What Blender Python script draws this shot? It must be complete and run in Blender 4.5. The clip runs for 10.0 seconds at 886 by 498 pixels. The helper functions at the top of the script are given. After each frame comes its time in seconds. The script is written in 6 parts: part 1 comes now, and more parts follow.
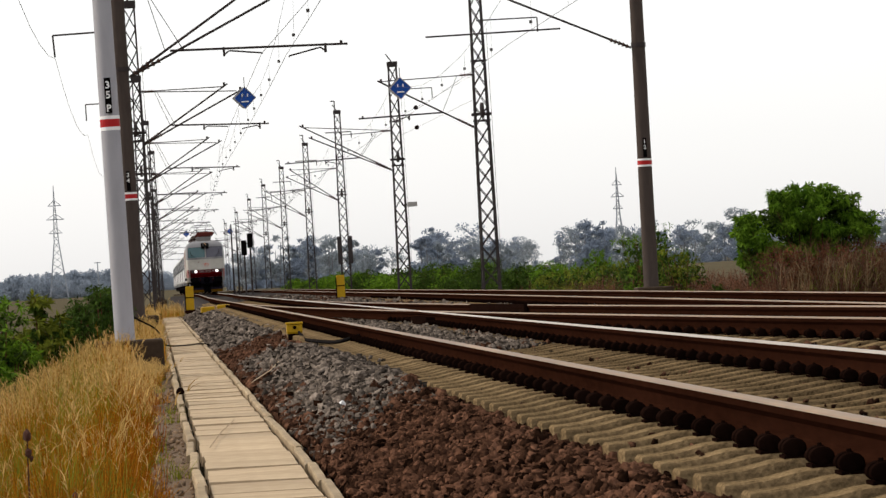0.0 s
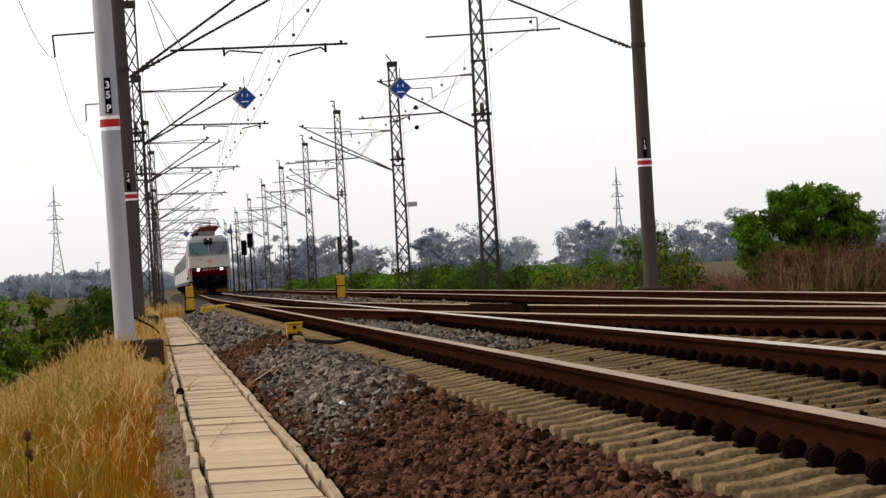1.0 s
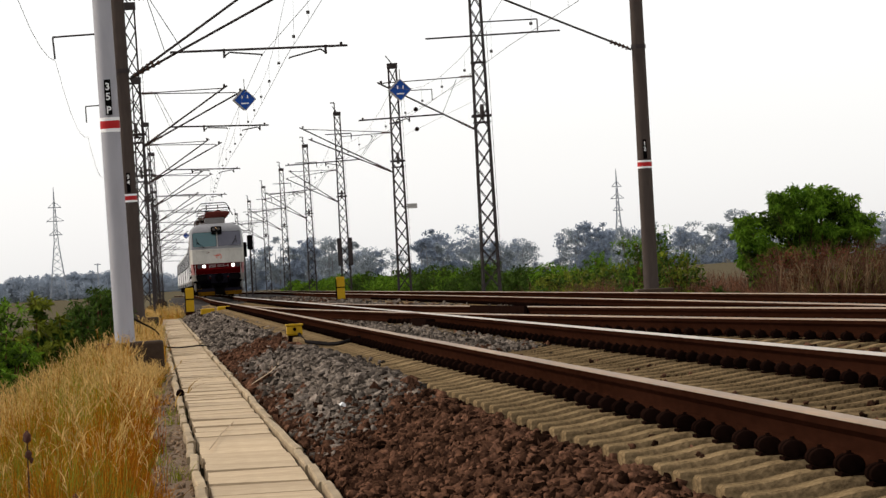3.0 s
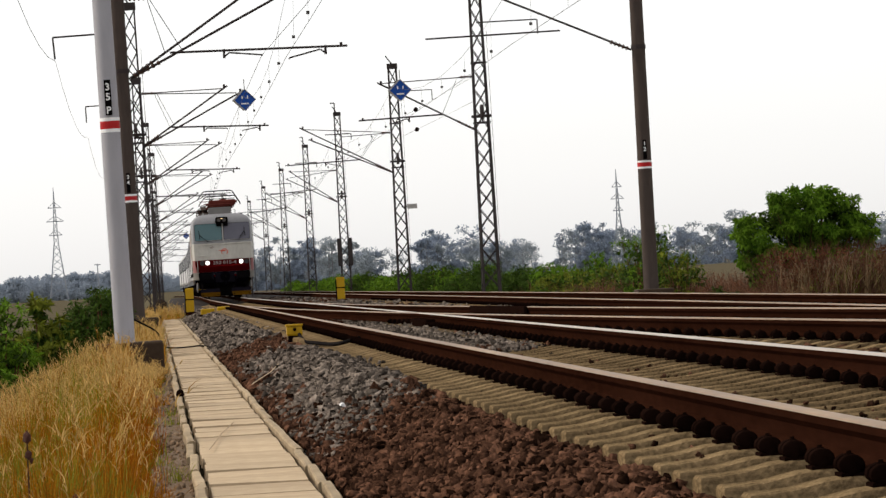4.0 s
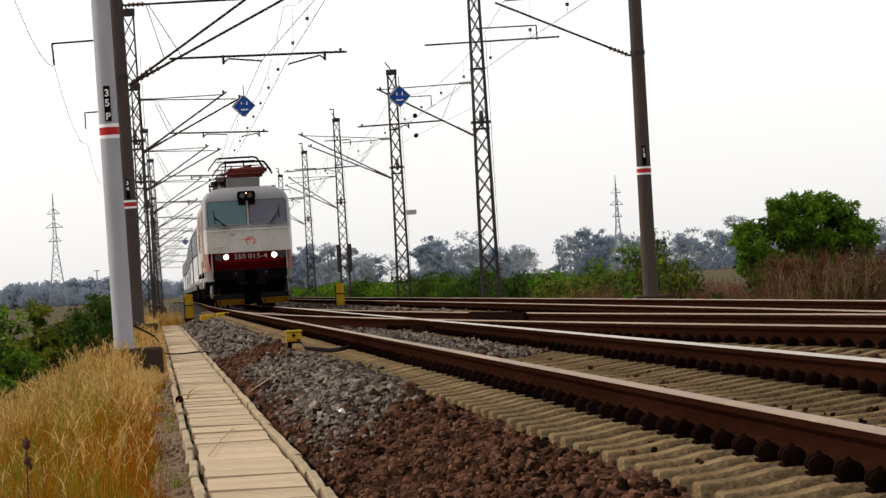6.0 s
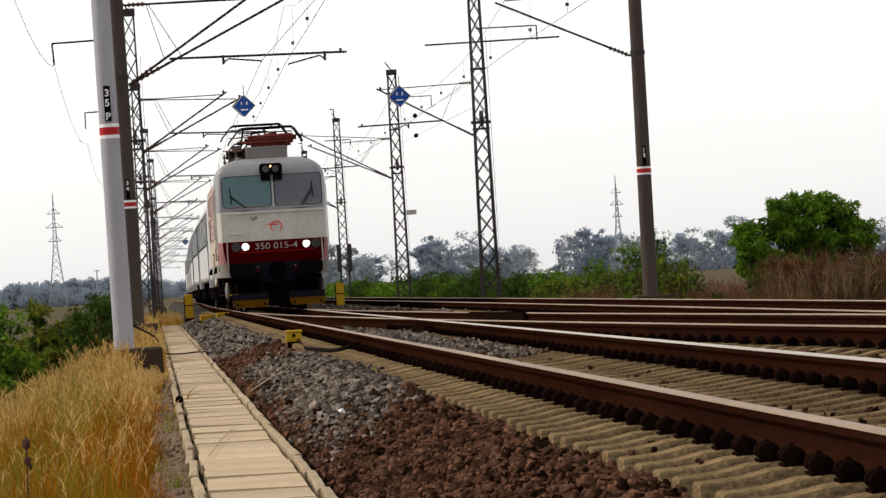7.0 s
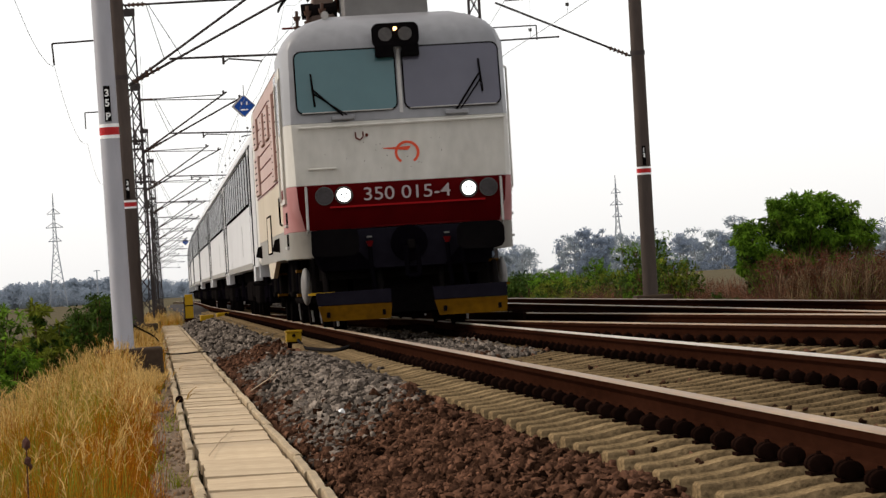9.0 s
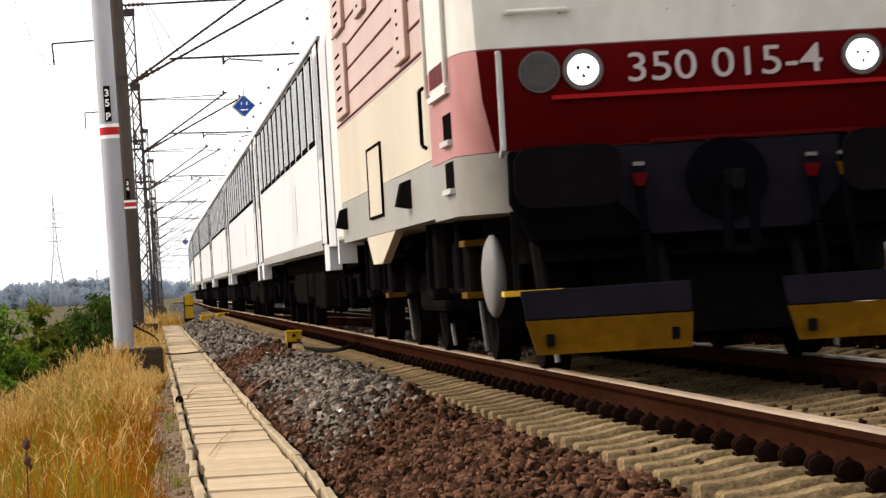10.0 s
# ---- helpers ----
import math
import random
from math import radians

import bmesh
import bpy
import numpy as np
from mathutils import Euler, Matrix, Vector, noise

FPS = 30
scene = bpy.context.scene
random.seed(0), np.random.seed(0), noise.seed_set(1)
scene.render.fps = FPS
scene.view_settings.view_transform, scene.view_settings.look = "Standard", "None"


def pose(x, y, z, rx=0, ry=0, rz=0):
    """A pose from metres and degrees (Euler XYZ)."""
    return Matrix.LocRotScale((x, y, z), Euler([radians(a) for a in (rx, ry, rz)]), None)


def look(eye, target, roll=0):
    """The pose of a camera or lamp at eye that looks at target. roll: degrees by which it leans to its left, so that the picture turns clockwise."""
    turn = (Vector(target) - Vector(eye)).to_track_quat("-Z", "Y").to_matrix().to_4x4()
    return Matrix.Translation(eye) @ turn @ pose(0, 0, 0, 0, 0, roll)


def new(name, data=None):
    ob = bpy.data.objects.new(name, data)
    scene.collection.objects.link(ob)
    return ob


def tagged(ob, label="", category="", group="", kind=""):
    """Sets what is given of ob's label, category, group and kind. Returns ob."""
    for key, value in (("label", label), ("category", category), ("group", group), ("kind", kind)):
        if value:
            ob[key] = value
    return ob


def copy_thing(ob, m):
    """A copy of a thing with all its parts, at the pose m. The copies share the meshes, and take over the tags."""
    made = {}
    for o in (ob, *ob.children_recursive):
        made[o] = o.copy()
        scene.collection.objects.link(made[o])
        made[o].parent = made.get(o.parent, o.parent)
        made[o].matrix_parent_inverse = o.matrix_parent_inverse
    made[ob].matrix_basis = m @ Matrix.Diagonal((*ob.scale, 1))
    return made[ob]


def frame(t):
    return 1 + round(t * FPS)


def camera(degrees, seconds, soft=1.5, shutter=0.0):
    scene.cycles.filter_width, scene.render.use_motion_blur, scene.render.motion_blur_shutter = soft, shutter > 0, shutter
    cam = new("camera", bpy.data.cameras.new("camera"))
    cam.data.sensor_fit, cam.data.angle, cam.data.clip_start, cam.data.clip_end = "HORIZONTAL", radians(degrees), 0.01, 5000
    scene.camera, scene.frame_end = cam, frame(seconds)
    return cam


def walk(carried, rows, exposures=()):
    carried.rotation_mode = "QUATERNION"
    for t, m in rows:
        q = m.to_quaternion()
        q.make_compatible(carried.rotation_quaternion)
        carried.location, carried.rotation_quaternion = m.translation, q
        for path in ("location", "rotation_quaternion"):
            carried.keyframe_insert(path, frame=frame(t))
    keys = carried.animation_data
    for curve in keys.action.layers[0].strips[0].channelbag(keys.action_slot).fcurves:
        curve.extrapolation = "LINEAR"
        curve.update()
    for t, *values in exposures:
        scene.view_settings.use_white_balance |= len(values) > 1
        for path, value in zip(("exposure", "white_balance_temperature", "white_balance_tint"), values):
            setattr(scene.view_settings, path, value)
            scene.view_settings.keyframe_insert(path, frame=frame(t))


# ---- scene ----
# ================= camera =================
EYE = Vector((0.0, 0.0, 0.587))
YAW, PITCH, ROLL = 4.149, 0.290, -3.4


def aim(dyaw, dpitch):
    a, b = radians(YAW + dyaw), radians(PITCH + dpitch)
    return look(EYE, EYE + Vector((math.sin(a) * math.cos(b), math.cos(a) * math.cos(b), math.sin(b))) * 50, ROLL)


cam = camera(12.60, 10.0, soft=1.4, shutter=0.12)
# the hand settles once: (seconds, degrees right, degrees up)
SETTLE = [(0.0, 0.0, 0.0), (1.1, 0.0, 0.0), (1.4, 0.001, 0.022), (2.5, 0.001, 0.024), (4.0, 0.002, 0.028),
          (4.5, 0.004, 0.052), (5.0, 0.010, 0.081), (5.5, 0.017, 0.112), (6.0, 0.017, 0.114), (10.0, 0.017, 0.115)]
walk(cam, [(t, aim(a, b)) for t, a, b in SETTLE], exposures=[(0.0, 0.0), (8.6, 0.0), (9.0, 0.08), (9.5, 0.40), (10.0, 0.72)])

# ================= light =================
world = bpy.data.worlds.new("hazy_sky")
scene.world = world
world.use_nodes = True
wn, wl = world.node_tree.nodes, world.node_tree.links
wn.clear()
sky = wn.new("ShaderNodeTexSky")
sky.sky_type, sky.sun_disc = "NISHITA", False
sky.sun_elevation, sky.sun_rotation = radians(35), radians(284)
sky.air_density, sky.dust_density, sky.ozone_density = 1.0, 1.2, 1.0
sky_bg = wn.new("ShaderNodeBackground")
sky_bg.inputs["Strength"].default_value = 0.095
haze_bg = wn.new("ShaderNodeBackground")
haze_bg.inputs["Color"].default_value = (0.99, 0.975, 0.975, 1)
haze_bg.inputs["Strength"].default_value = 0.62
both = wn.new("ShaderNodeAddShader")
wout = wn.new("ShaderNodeOutputWorld")
pale = wn.new("ShaderNodeHueSaturation")
pale.inputs["Saturation"].default_value = 0.22
wl.new(sky.outputs[0], pale.inputs["Color"])
wl.new(pale.outputs[0], sky_bg.inputs["Color"])
wl.new(sky_bg.outputs[0], both.inputs[0])
wl.new(haze_bg.outputs[0], both.inputs[1])
wl.new(both.outputs[0], wout.inputs[0])

sun = new("sun", bpy.data.lights.new("sun", "SUN"))
sun.data.energy, sun.data.angle, sun.data.color = 2.4, radians(10), (1.0, 0.89, 0.76)
sun.matrix_basis = look((-78, 20, 56), (0, 0, 0))


# ================= mesh and material helpers =================
class Shape:
    """Vertices and faces collected for one mesh."""

    def __init__(self):
        self.v, self.f = [], []

    def add(self, verts, faces):
        n = len(self.v)
        self.v.extend(tuple(p) for p in verts)
        self.f.extend(tuple(i + n for i in face) for face in faces)
        return self

    def box(self, x0, x1, y0, y1, z0, z1):
        return self.hexa([(x0, y0, z0), (x1, y0, z0), (x1, y1, z0), (x0, y1, z0),
                          (x0, y0, z1), (x1, y0, z1), (x1, y1, z1), (x0, y1, z1)])

    def hexa(self, p):
        return self.add(p, [(3, 2, 1, 0), (4, 5, 6, 7), (0, 1, 5, 4), (1, 2, 6, 5), (2, 3, 7, 6), (3, 0, 4, 7)])

    def tube(self, p0, p1, r0, r1=None, n=8):
        p0, p1 = Vector(p0), Vector(p1)
        r1 = r0 if r1 is None else r1
        d = (p1 - p0).normalized()
        u = d.orthogonal().normalized()
        w = d.cross(u)
        ring = [(math.cos(2 * math.pi * i / n), math.sin(2 * math.pi * i / n)) for i in range(n)]
        vs = [p0 + (u * a + w * b) * r0 for a, b in ring] + [p1 + (u * a + w * b) * r1 for a, b in ring]
        fs = [(i, (i + 1) % n, n + (i + 1) % n, n + i) for i in range(n)]
        return self.add(vs, fs + [tuple(range(n - 1, -1, -1)), tuple(range(n, 2 * n))])

    def path(self, pts, r, n=5):
        for a, b in zip(pts, pts[1:]):
            self.tube(a, b, r, n=n)
        return self

    def loft(self, rings, closed=True, caps=True):
        n, k = len(rings[0]), len(self.v)
        self.v.extend(tuple(p) for ring in rings for p in ring)
        last = n if closed else n - 1
        for j in range(len(rings) - 1):
            for i in range(last):
                a, b = k + j * n + i, k + j * n + (i + 1) % n
                self.f.append((a, b, b + n, a + n))
        if caps and closed:
            self.f.append(tuple(range(k + n - 1, k - 1, -1)))
            self.f.append(tuple(range(k + (len(rings) - 1) * n, k + len(rings) * n)))
        return self

    def mesh(self, name):
        me = bpy.data.meshes.new(name)
        me.from_pydata(self.v, [], self.f)
        bm = bmesh.new()
        bm.from_mesh(me)
        bmesh.ops.recalc_face_normals(bm, faces=bm.faces)
        bm.to_mesh(me)
        bm.free()
        return me


def triangles(name, v, f):
    """A mesh straight from number arrays."""
    me = bpy.data.meshes.new(name)
    me.vertices.add(len(v))
    me.vertices.foreach_set("co", v.astype(np.float32).ravel())
    me.loops.add(f.size)
    me.loops.foreach_set("vertex_index", f.astype(np.int32).ravel())
    me.polygons.add(len(f))
    me.polygons.foreach_set("loop_start", np.arange(0, f.size, f.shape[1], dtype=np.int32))
    me.update(calc_edges=True)
    return me


def part(name, shape, material, parent=None, label="", bevel=0.0, smooth=False, m=None):
    """Links a shape (or a finished mesh) as ONE mesh object, under a thing or a part."""
    me = shape if isinstance(shape, bpy.types.Mesh) else shape.mesh(name)
    if not me.materials:
        me.materials.append(material)
    ob = new(name, me)
    if parent:
        ob.parent = parent
    if m is not None:
        ob.matrix_basis = m
    if bevel:
        mod = ob.modifiers.new("bevel", "BEVEL")
        mod.width, mod.segments, mod.limit_method = bevel, 2, "ANGLE"
    if smooth == "angle":
        me.polygons.foreach_set("use_smooth", [True] * len(me.polygons))
        me.set_sharp_from_angle(angle=radians(32))
    elif smooth:
        me.polygons.foreach_set("use_smooth", [True] * len(me.polygons))
    return tagged(ob, label)


def thing(name, label, category, group="", kind="", m=None):
    ob = new(name)
    ob.empty_display_size = 0.2
    if m is not None:
        ob.matrix_basis = m
    return tagged(ob, label, category, group, kind)


def surface(name, a, b, rough=0.7, metal=0.0, grain=8.0, stain=1.2, bump=0.2, vary=0.0, island=0.0, spec=0.12, streak=(1, 1, 1),
            contrast=0.5, clear=0.0):
    """A worn surface: colours a and b mixed by a fine and a broad noise; vary: lightness from piece to piece."""
    ma = bpy.data.materials.new(name)
    ma.use_nodes = True
    n, l = ma.node_tree.nodes, ma.node_tree.links
    p = n["Principled BSDF"]
    co = n.new("ShaderNodeTexCoord")
    sc = n.new("ShaderNodeMapping")
    sc.inputs["Scale"].default_value = streak
    l.new(co.outputs["Object"], sc.inputs["Vector"])
    fine, broad = n.new("ShaderNodeTexNoise"), n.new("ShaderNodeTexNoise")
    fine.inputs["Scale"].default_value, fine.inputs["Detail"].default_value = grain, 6
    broad.inputs["Scale"].default_value, broad.inputs["Detail"].default_value = stain, 3
    for t in (fine, broad):
        l.new(sc.outputs[0], t.inputs["Vector"])
    add = n.new("ShaderNodeMath")
    add.operation = "ADD"
    l.new(fine.outputs[0], add.inputs[0])
    l.new(broad.outputs[0], add.inputs[1])
    ramp = n.new("ShaderNodeMapRange")
    ramp.inputs["From Min"].default_value, ramp.inputs["From Max"].default_value = 1.0 - contrast, 1.0 + contrast
    l.new(add.outputs[0], ramp.inputs["Value"])
    mix = n.new("ShaderNodeMix")
    mix.data_type = "RGBA"
    mix.inputs[6].default_value, mix.inputs[7].default_value = (*a, 1), (*b, 1)
    l.new(ramp.outputs[0], mix.inputs[0])
    colour = mix.outputs[2]
    if vary or island:
        src = n.new("ShaderNodeObjectInfo").outputs["Random"] if vary else n.new("ShaderNodeNewGeometry").outputs["Random Per Island"]
        amount = vary or island
        rng = n.new("ShaderNodeMapRange")
        rng.inputs["To Min"].default_value, rng.inputs["To Max"].default_value = 1 - amount, 1 + amount
        l.new(src, rng.inputs["Value"])
        hsv = n.new("ShaderNodeHueSaturation")
        l.new(rng.outputs[0], hsv.inputs["Value"])
        l.new(colour, hsv.inputs["Color"])
        colour = hsv.outputs[0]
    l.new(colour, p.inputs["Base Color"])
    p.inputs["Metallic"].default_value = metal
    p.inputs["Specular IOR Level"].default_value = spec
    p.inputs["Coat Weight"].default_value = clear
    rr = n.new("ShaderNodeMapRange")
    rr.inputs["To Min"].default_value, rr.inputs["To Max"].default_value = max(rough - 0.12, 0.03), min(rough + 0.12, 1)
    l.new(fine.outputs[0], rr.inputs["Value"])
    l.new(rr.outputs[0], p.inputs["Roughness"])
    if bump:
        bp = n.new("ShaderNodeBump")
        bp.inputs["Strength"].default_value, bp.inputs["Distance"].default_value = bump, 0.02
        l.new(fine.outputs[0], bp.inputs["Height"])
        l.new(bp.outputs[0], p.inputs["Normal"])
    return ma


def glow(name, colour, strength):
    ma = bpy.data.materials.new(name)
    ma.use_nodes = True
    p = ma.node_tree.nodes["Principled BSDF"]
    p.inputs["Base Color"].default_value = (*colour, 1)
    p.inputs["Emission Color"].default_value, p.inputs["Emission Strength"].default_value = (*colour, 1), strength
    return ma


def leafy(name, a, b, island=0.35, through_light=0.35):
    """Thin leaves or blades that let some light through."""
    ma = surface(name, a, b, rough=0.65, grain=2.0, stain=0.5, bump=0, island=island, spec=0.04)
    n, l = ma.node_tree.nodes, ma.node_tree.links
    p = n["Principled BSDF"]
    tr = n.new("ShaderNodeBsdfTranslucent")
    src = p.inputs["Base Color"].links[0].from_socket
    l.new(src, tr.inputs["Color"])
    mx = n.new("ShaderNodeMixShader")
    mx.inputs[0].default_value = through_light
    l.new(p.outputs[0], mx.inputs[1])
    l.new(tr.outputs[0], mx.inputs[2])
    l.new(mx.outputs[0], n["Material Output"].inputs["Surface"])
    return ma


RUST = surface("rusty_rail", (0.010, 0.0034, 0.0018), (0.027, 0.0095, 0.0051), 0.95, 0.0, 30, 2, 0.2, spec=0.0, streak=(1, 0.15, 1))
RAILTOP = surface("worn_rail_head", (0.13, 0.080, 0.044), (0.34, 0.235, 0.145), 0.5, 0.35, 20, 2, 0.05, streak=(1, 0.1, 1))
STEELTOP = surface("polished_rail_head", (0.30, 0.245, 0.19), (0.50, 0.43, 0.355), 0.42, 0.6, 20, 2, 0.03, streak=(1, 0.1, 1))
CLIP = surface("greasy_fastening", (0.0035, 0.0018, 0.0014), (0.012, 0.0055, 0.0038), 0.95, 0.0, 40, 5, 0.2, vary=0.3, spec=0.0)
SLEEPER = surface("concrete_sleeper", (0.030, 0.019, 0.009), (0.255, 0.176, 0.092), 0.95, 0, 55, 4.5, 0.5, vary=0.14, spec=0.0, contrast=0.36)
BROWN_STONE = surface("rusty_ballast", (0.009, 0.0043, 0.0026), (0.108, 0.053, 0.032), 0.95, 0, 40, 6.0, 0.7, island=0.9, spec=0.0, contrast=0.32)
GREY_STONE = surface("grey_ballast", (0.020, 0.015, 0.012), (0.178, 0.146, 0.119), 0.95, 0, 40, 6.0, 0.7, island=0.9, spec=0.0, contrast=0.32)
# bed colour is darkened to stand for shade between the stones
BED = surface("shaded_ballast_bed", (0.010, 0.006, 0.004), (0.03, 0.021, 0.015), 0.95, 0, 14, 0.5, 0.8)
SLAB = surface("weathered_slab", (0.30, 0.215, 0.128), (0.50, 0.385, 0.25), 0.95, 0, 9, 1.3, 0.25, vary=0.13)
KERB = surface("trough_edge", (0.19, 0.135, 0.078), (0.42, 0.325, 0.205), 0.9, 0, 12, 1.6, 0.35, vary=0.14)
EARTH = surface("dry_earth_and_straw", (0.060, 0.052, 0.034), (0.125, 0.104, 0.066), 0.95, 0, 3.0, 0.06, 0.6, spec=0.0)
PATH_GRIT = surface("grit_path", (0.085, 0.055, 0.032), (0.19, 0.13, 0.08), 0.95, 0, 40, 3, 0.8)
PATH_STONE = surface("brownish_grit", (0.075, 0.045, 0.026), (0.25, 0.17, 0.105), 0.95, 0, 25, 1.5, 0.3, island=0.6)
FOUND = surface("foundation_concrete", (0.025, 0.016, 0.010), (0.07, 0.046, 0.030), 0.95, 0, 14, 2, 0.4)
POLE_GREY = surface("grey_painted_steel", (0.27, 0.262, 0.28), (0.40, 0.39, 0.41), 0.6, 0.0, 7, 0.9, 0.05, streak=(1, 1, 0.25))
POLE_BROWN = surface("weathered_spun_concrete", (0.040, 0.030, 0.025), (0.085, 0.064, 0.054), 0.92, 0, 10, 0.6, 0.2, streak=(1, 1, 0.25))
LATTICE = surface("rusted_lattice_steel", (0.028, 0.024, 0.024), (0.055, 0.043, 0.04), 0.9, 0.0, 8, 1, 0.1)
WIRE = surface("dark_wire", (0.06, 0.055, 0.05), (0.10, 0.09, 0.085), 0.6, 0.5, 8, 1, 0)
FAR_STEEL = surface("galvanised_pylon", (0.26, 0.28, 0.31), (0.34, 0.36, 0.39), 0.7, 0.2, 2, 0.2, 0)
INSULATOR = surface("brown_insulator", (0.05, 0.025, 0.018), (0.09, 0.05, 0.035), 0.3, 0, 8, 1, 0)
YELLOW = surface("yellow_paint", (0.36, 0.20, 0.006), (0.48, 0.29, 0.010), 0.5, 0, 12, 2, 0.1)
YELLOW_DIRTY = surface("dirty_yellow_paint", (0.040, 0.016, 0.001), (0.120, 0.055, 0.002), 0.7, 0, 14, 3, 0.15, spec=0.02)
BLACK = surface("black_paint", (0.0025, 0.0022, 0.0025), (0.006, 0.005, 0.005), 0.8, 0, 12, 2, 0.1, spec=0.0)
RUBBER = surface("black_rubber", (0.008, 0.007, 0.007), (0.018, 0.016, 0.015), 0.8, 0, 12, 2, 0.1, spec=0.0)
WHITE = surface("white_paint", (0.72, 0.71, 0.69), (0.82, 0.81, 0.80), 0.5, 0, 6, 1, 0.03)
RED = surface("red_paint", (0.33, 0.012, 0.014), (0.42, 0.02, 0.02), 0.5, 0, 6, 1, 0.03)
BLUE = surface("blue_enamel", (0.008, 0.05, 0.26), (0.012, 0.07, 0.32), 0.35, 0, 6, 1, 0.02)
STRAW = leafy("dry_grass", (0.170, 0.060, 0.003), (0.43, 0.190, 0.014), 0.7, 0.28)
STRAW_PALE = leafy("pale_seed_heads", (0.36, 0.205, 0.045), (0.66, 0.45, 0.175), 0.4, 0.3)
GREEN_GRASS = leafy("green_grass", (0.095, 0.112, 0.008), (0.25, 0.24, 0.026), 0.4, 0.22)
RED_GRASS = leafy("rusty_grass", (0.15, 0.036, 0.002), (0.33, 0.098, 0.006), 0.4, 0.2)
LEAF = leafy("bright_leaves", (0.034, 0.088, 0.006), (0.150, 0.250, 0.018), 0.6, 0.25)
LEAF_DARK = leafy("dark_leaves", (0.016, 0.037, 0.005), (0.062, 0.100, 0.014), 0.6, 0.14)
LEAF_DRY = leafy("withered_leaves", (0.050, 0.016, 0.008), (0.16, 0.065, 0.028), 0.6, 0.1)
LEAF_YELLOW = leafy("yellowing_leaves", (0.060, 0.085, 0.008), (0.19, 0.20, 0.022), 0.5, 0.15)
# far foliage: the haze of distance is put into these grey-blue colours
LEAF_FAR = leafy("haze_tinted_far_leaves", (0.225, 0.26, 0.29), (0.33, 0.362, 0.385), 0.10, 0.25)
LEAF_LOW = leafy("haze_blue_far_leaves", (0.19, 0.23, 0.295), (0.26, 0.305, 0.375), 0.08, 0.25)
STEM = surface("dry_stems", (0.036, 0.014, 0.008), (0.135, 0.060, 0.030), 0.9, 0, 5, 1, 0, island=0.6)
TAN_STEM = surface("tan_stalks", (0.10, 0.062, 0.030), (0.22, 0.15, 0.075), 0.9, 0, 5, 1, 0, island=0.5)
# palest leaf set, with the most haze in its colour
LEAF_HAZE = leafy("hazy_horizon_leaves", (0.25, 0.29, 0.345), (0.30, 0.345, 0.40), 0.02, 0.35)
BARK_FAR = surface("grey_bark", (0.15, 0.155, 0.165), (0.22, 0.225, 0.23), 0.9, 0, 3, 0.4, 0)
TEASEL = surface("brown_teasel", (0.035, 0.014, 0.010), (0.08, 0.035, 0.024), 0.9, 0, 60, 6, 0.5)

L_WHITE = surface("cream_white_coachwork", (0.34, 0.31, 0.265), (0.55, 0.52, 0.46), 0.45, 0, 7, 1.9, 0.02, streak=(1, 1, 0.5), spec=0.5)
L_BOX = surface("dusty_roof_box", (0.11, 0.10, 0.095), (0.17, 0.16, 0.15), 0.7, 0, 7, 1.5, 0.05, spec=0.2)
L_NUMBER = surface("pale_number_paint", (0.28, 0.225, 0.22), (0.37, 0.305, 0.295), 0.6, 0, 20, 3, 0.0, spec=0.2)
L_GREY = surface("grey_coachwork", (0.15, 0.146, 0.15), (0.24, 0.234, 0.238), 0.45, 0, 7, 1.1, 0.02, spec=0.5)
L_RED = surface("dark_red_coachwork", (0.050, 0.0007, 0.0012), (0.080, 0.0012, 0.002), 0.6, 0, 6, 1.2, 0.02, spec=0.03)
L_PINK = surface("faded_red_side", (0.30, 0.175, 0.14), (0.41, 0.275, 0.23), 0.5, 0, 5, 0.8, 0.03, spec=0.4)
# faded red, lifted towards pink to stand for sun on the side
L_FADED_LIT = surface("faded_sunlit_red", (0.27, 0.105, 0.100), (0.39, 0.20, 0.19), 0.6, 0, 4, 0.9, 0.03, spec=0.06)
# two front underside paints: soot and wear, with shade put into the dark colour
L_DUSK = surface("sooty_shaded_paint", (0.0015, 0.0012, 0.0018), (0.0038, 0.0030, 0.0045), 0.85, 0, 9, 1.5, 0.1, spec=0.0)
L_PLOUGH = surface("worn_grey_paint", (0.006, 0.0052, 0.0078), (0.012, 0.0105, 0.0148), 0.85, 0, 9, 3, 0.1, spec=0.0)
L_CREAM = surface("dusty_cream_side", (0.34, 0.275, 0.195), (0.46, 0.39, 0.29), 0.5, 0, 5, 0.7, 0.03, streak=(1, 1, 0.4))
L_GREYSIDE = surface("dusty_grey_side", (0.15, 0.138, 0.122), (0.25, 0.228, 0.195), 0.5, 0, 6, 0.9, 0.03)
# soot taken darker still, to hold the shade under the frames
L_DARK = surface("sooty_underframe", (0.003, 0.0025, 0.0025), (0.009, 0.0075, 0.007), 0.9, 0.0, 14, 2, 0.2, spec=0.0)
L_STEEL = surface("dusty_steel", (0.30, 0.28, 0.26), (0.44, 0.42, 0.39), 0.5, 0.3, 12, 2, 0.1)
L_ROOF = surface("sooty_roof", (0.05, 0.035, 0.028), (0.14, 0.10, 0.08), 0.8, 0, 8, 1, 0.2)
C_WHITE = surface("white_coachwork", (0.39, 0.38, 0.38), (0.50, 0.49, 0.485), 0.5, 0, 5, 0.6, 0.02, spec=0.5)
C_GLASS = surface("tinted_coach_glass", (0.022, 0.020, 0.023), (0.045, 0.041, 0.043), 0.28, 0, 3, 0.5, 0, spec=0.22)
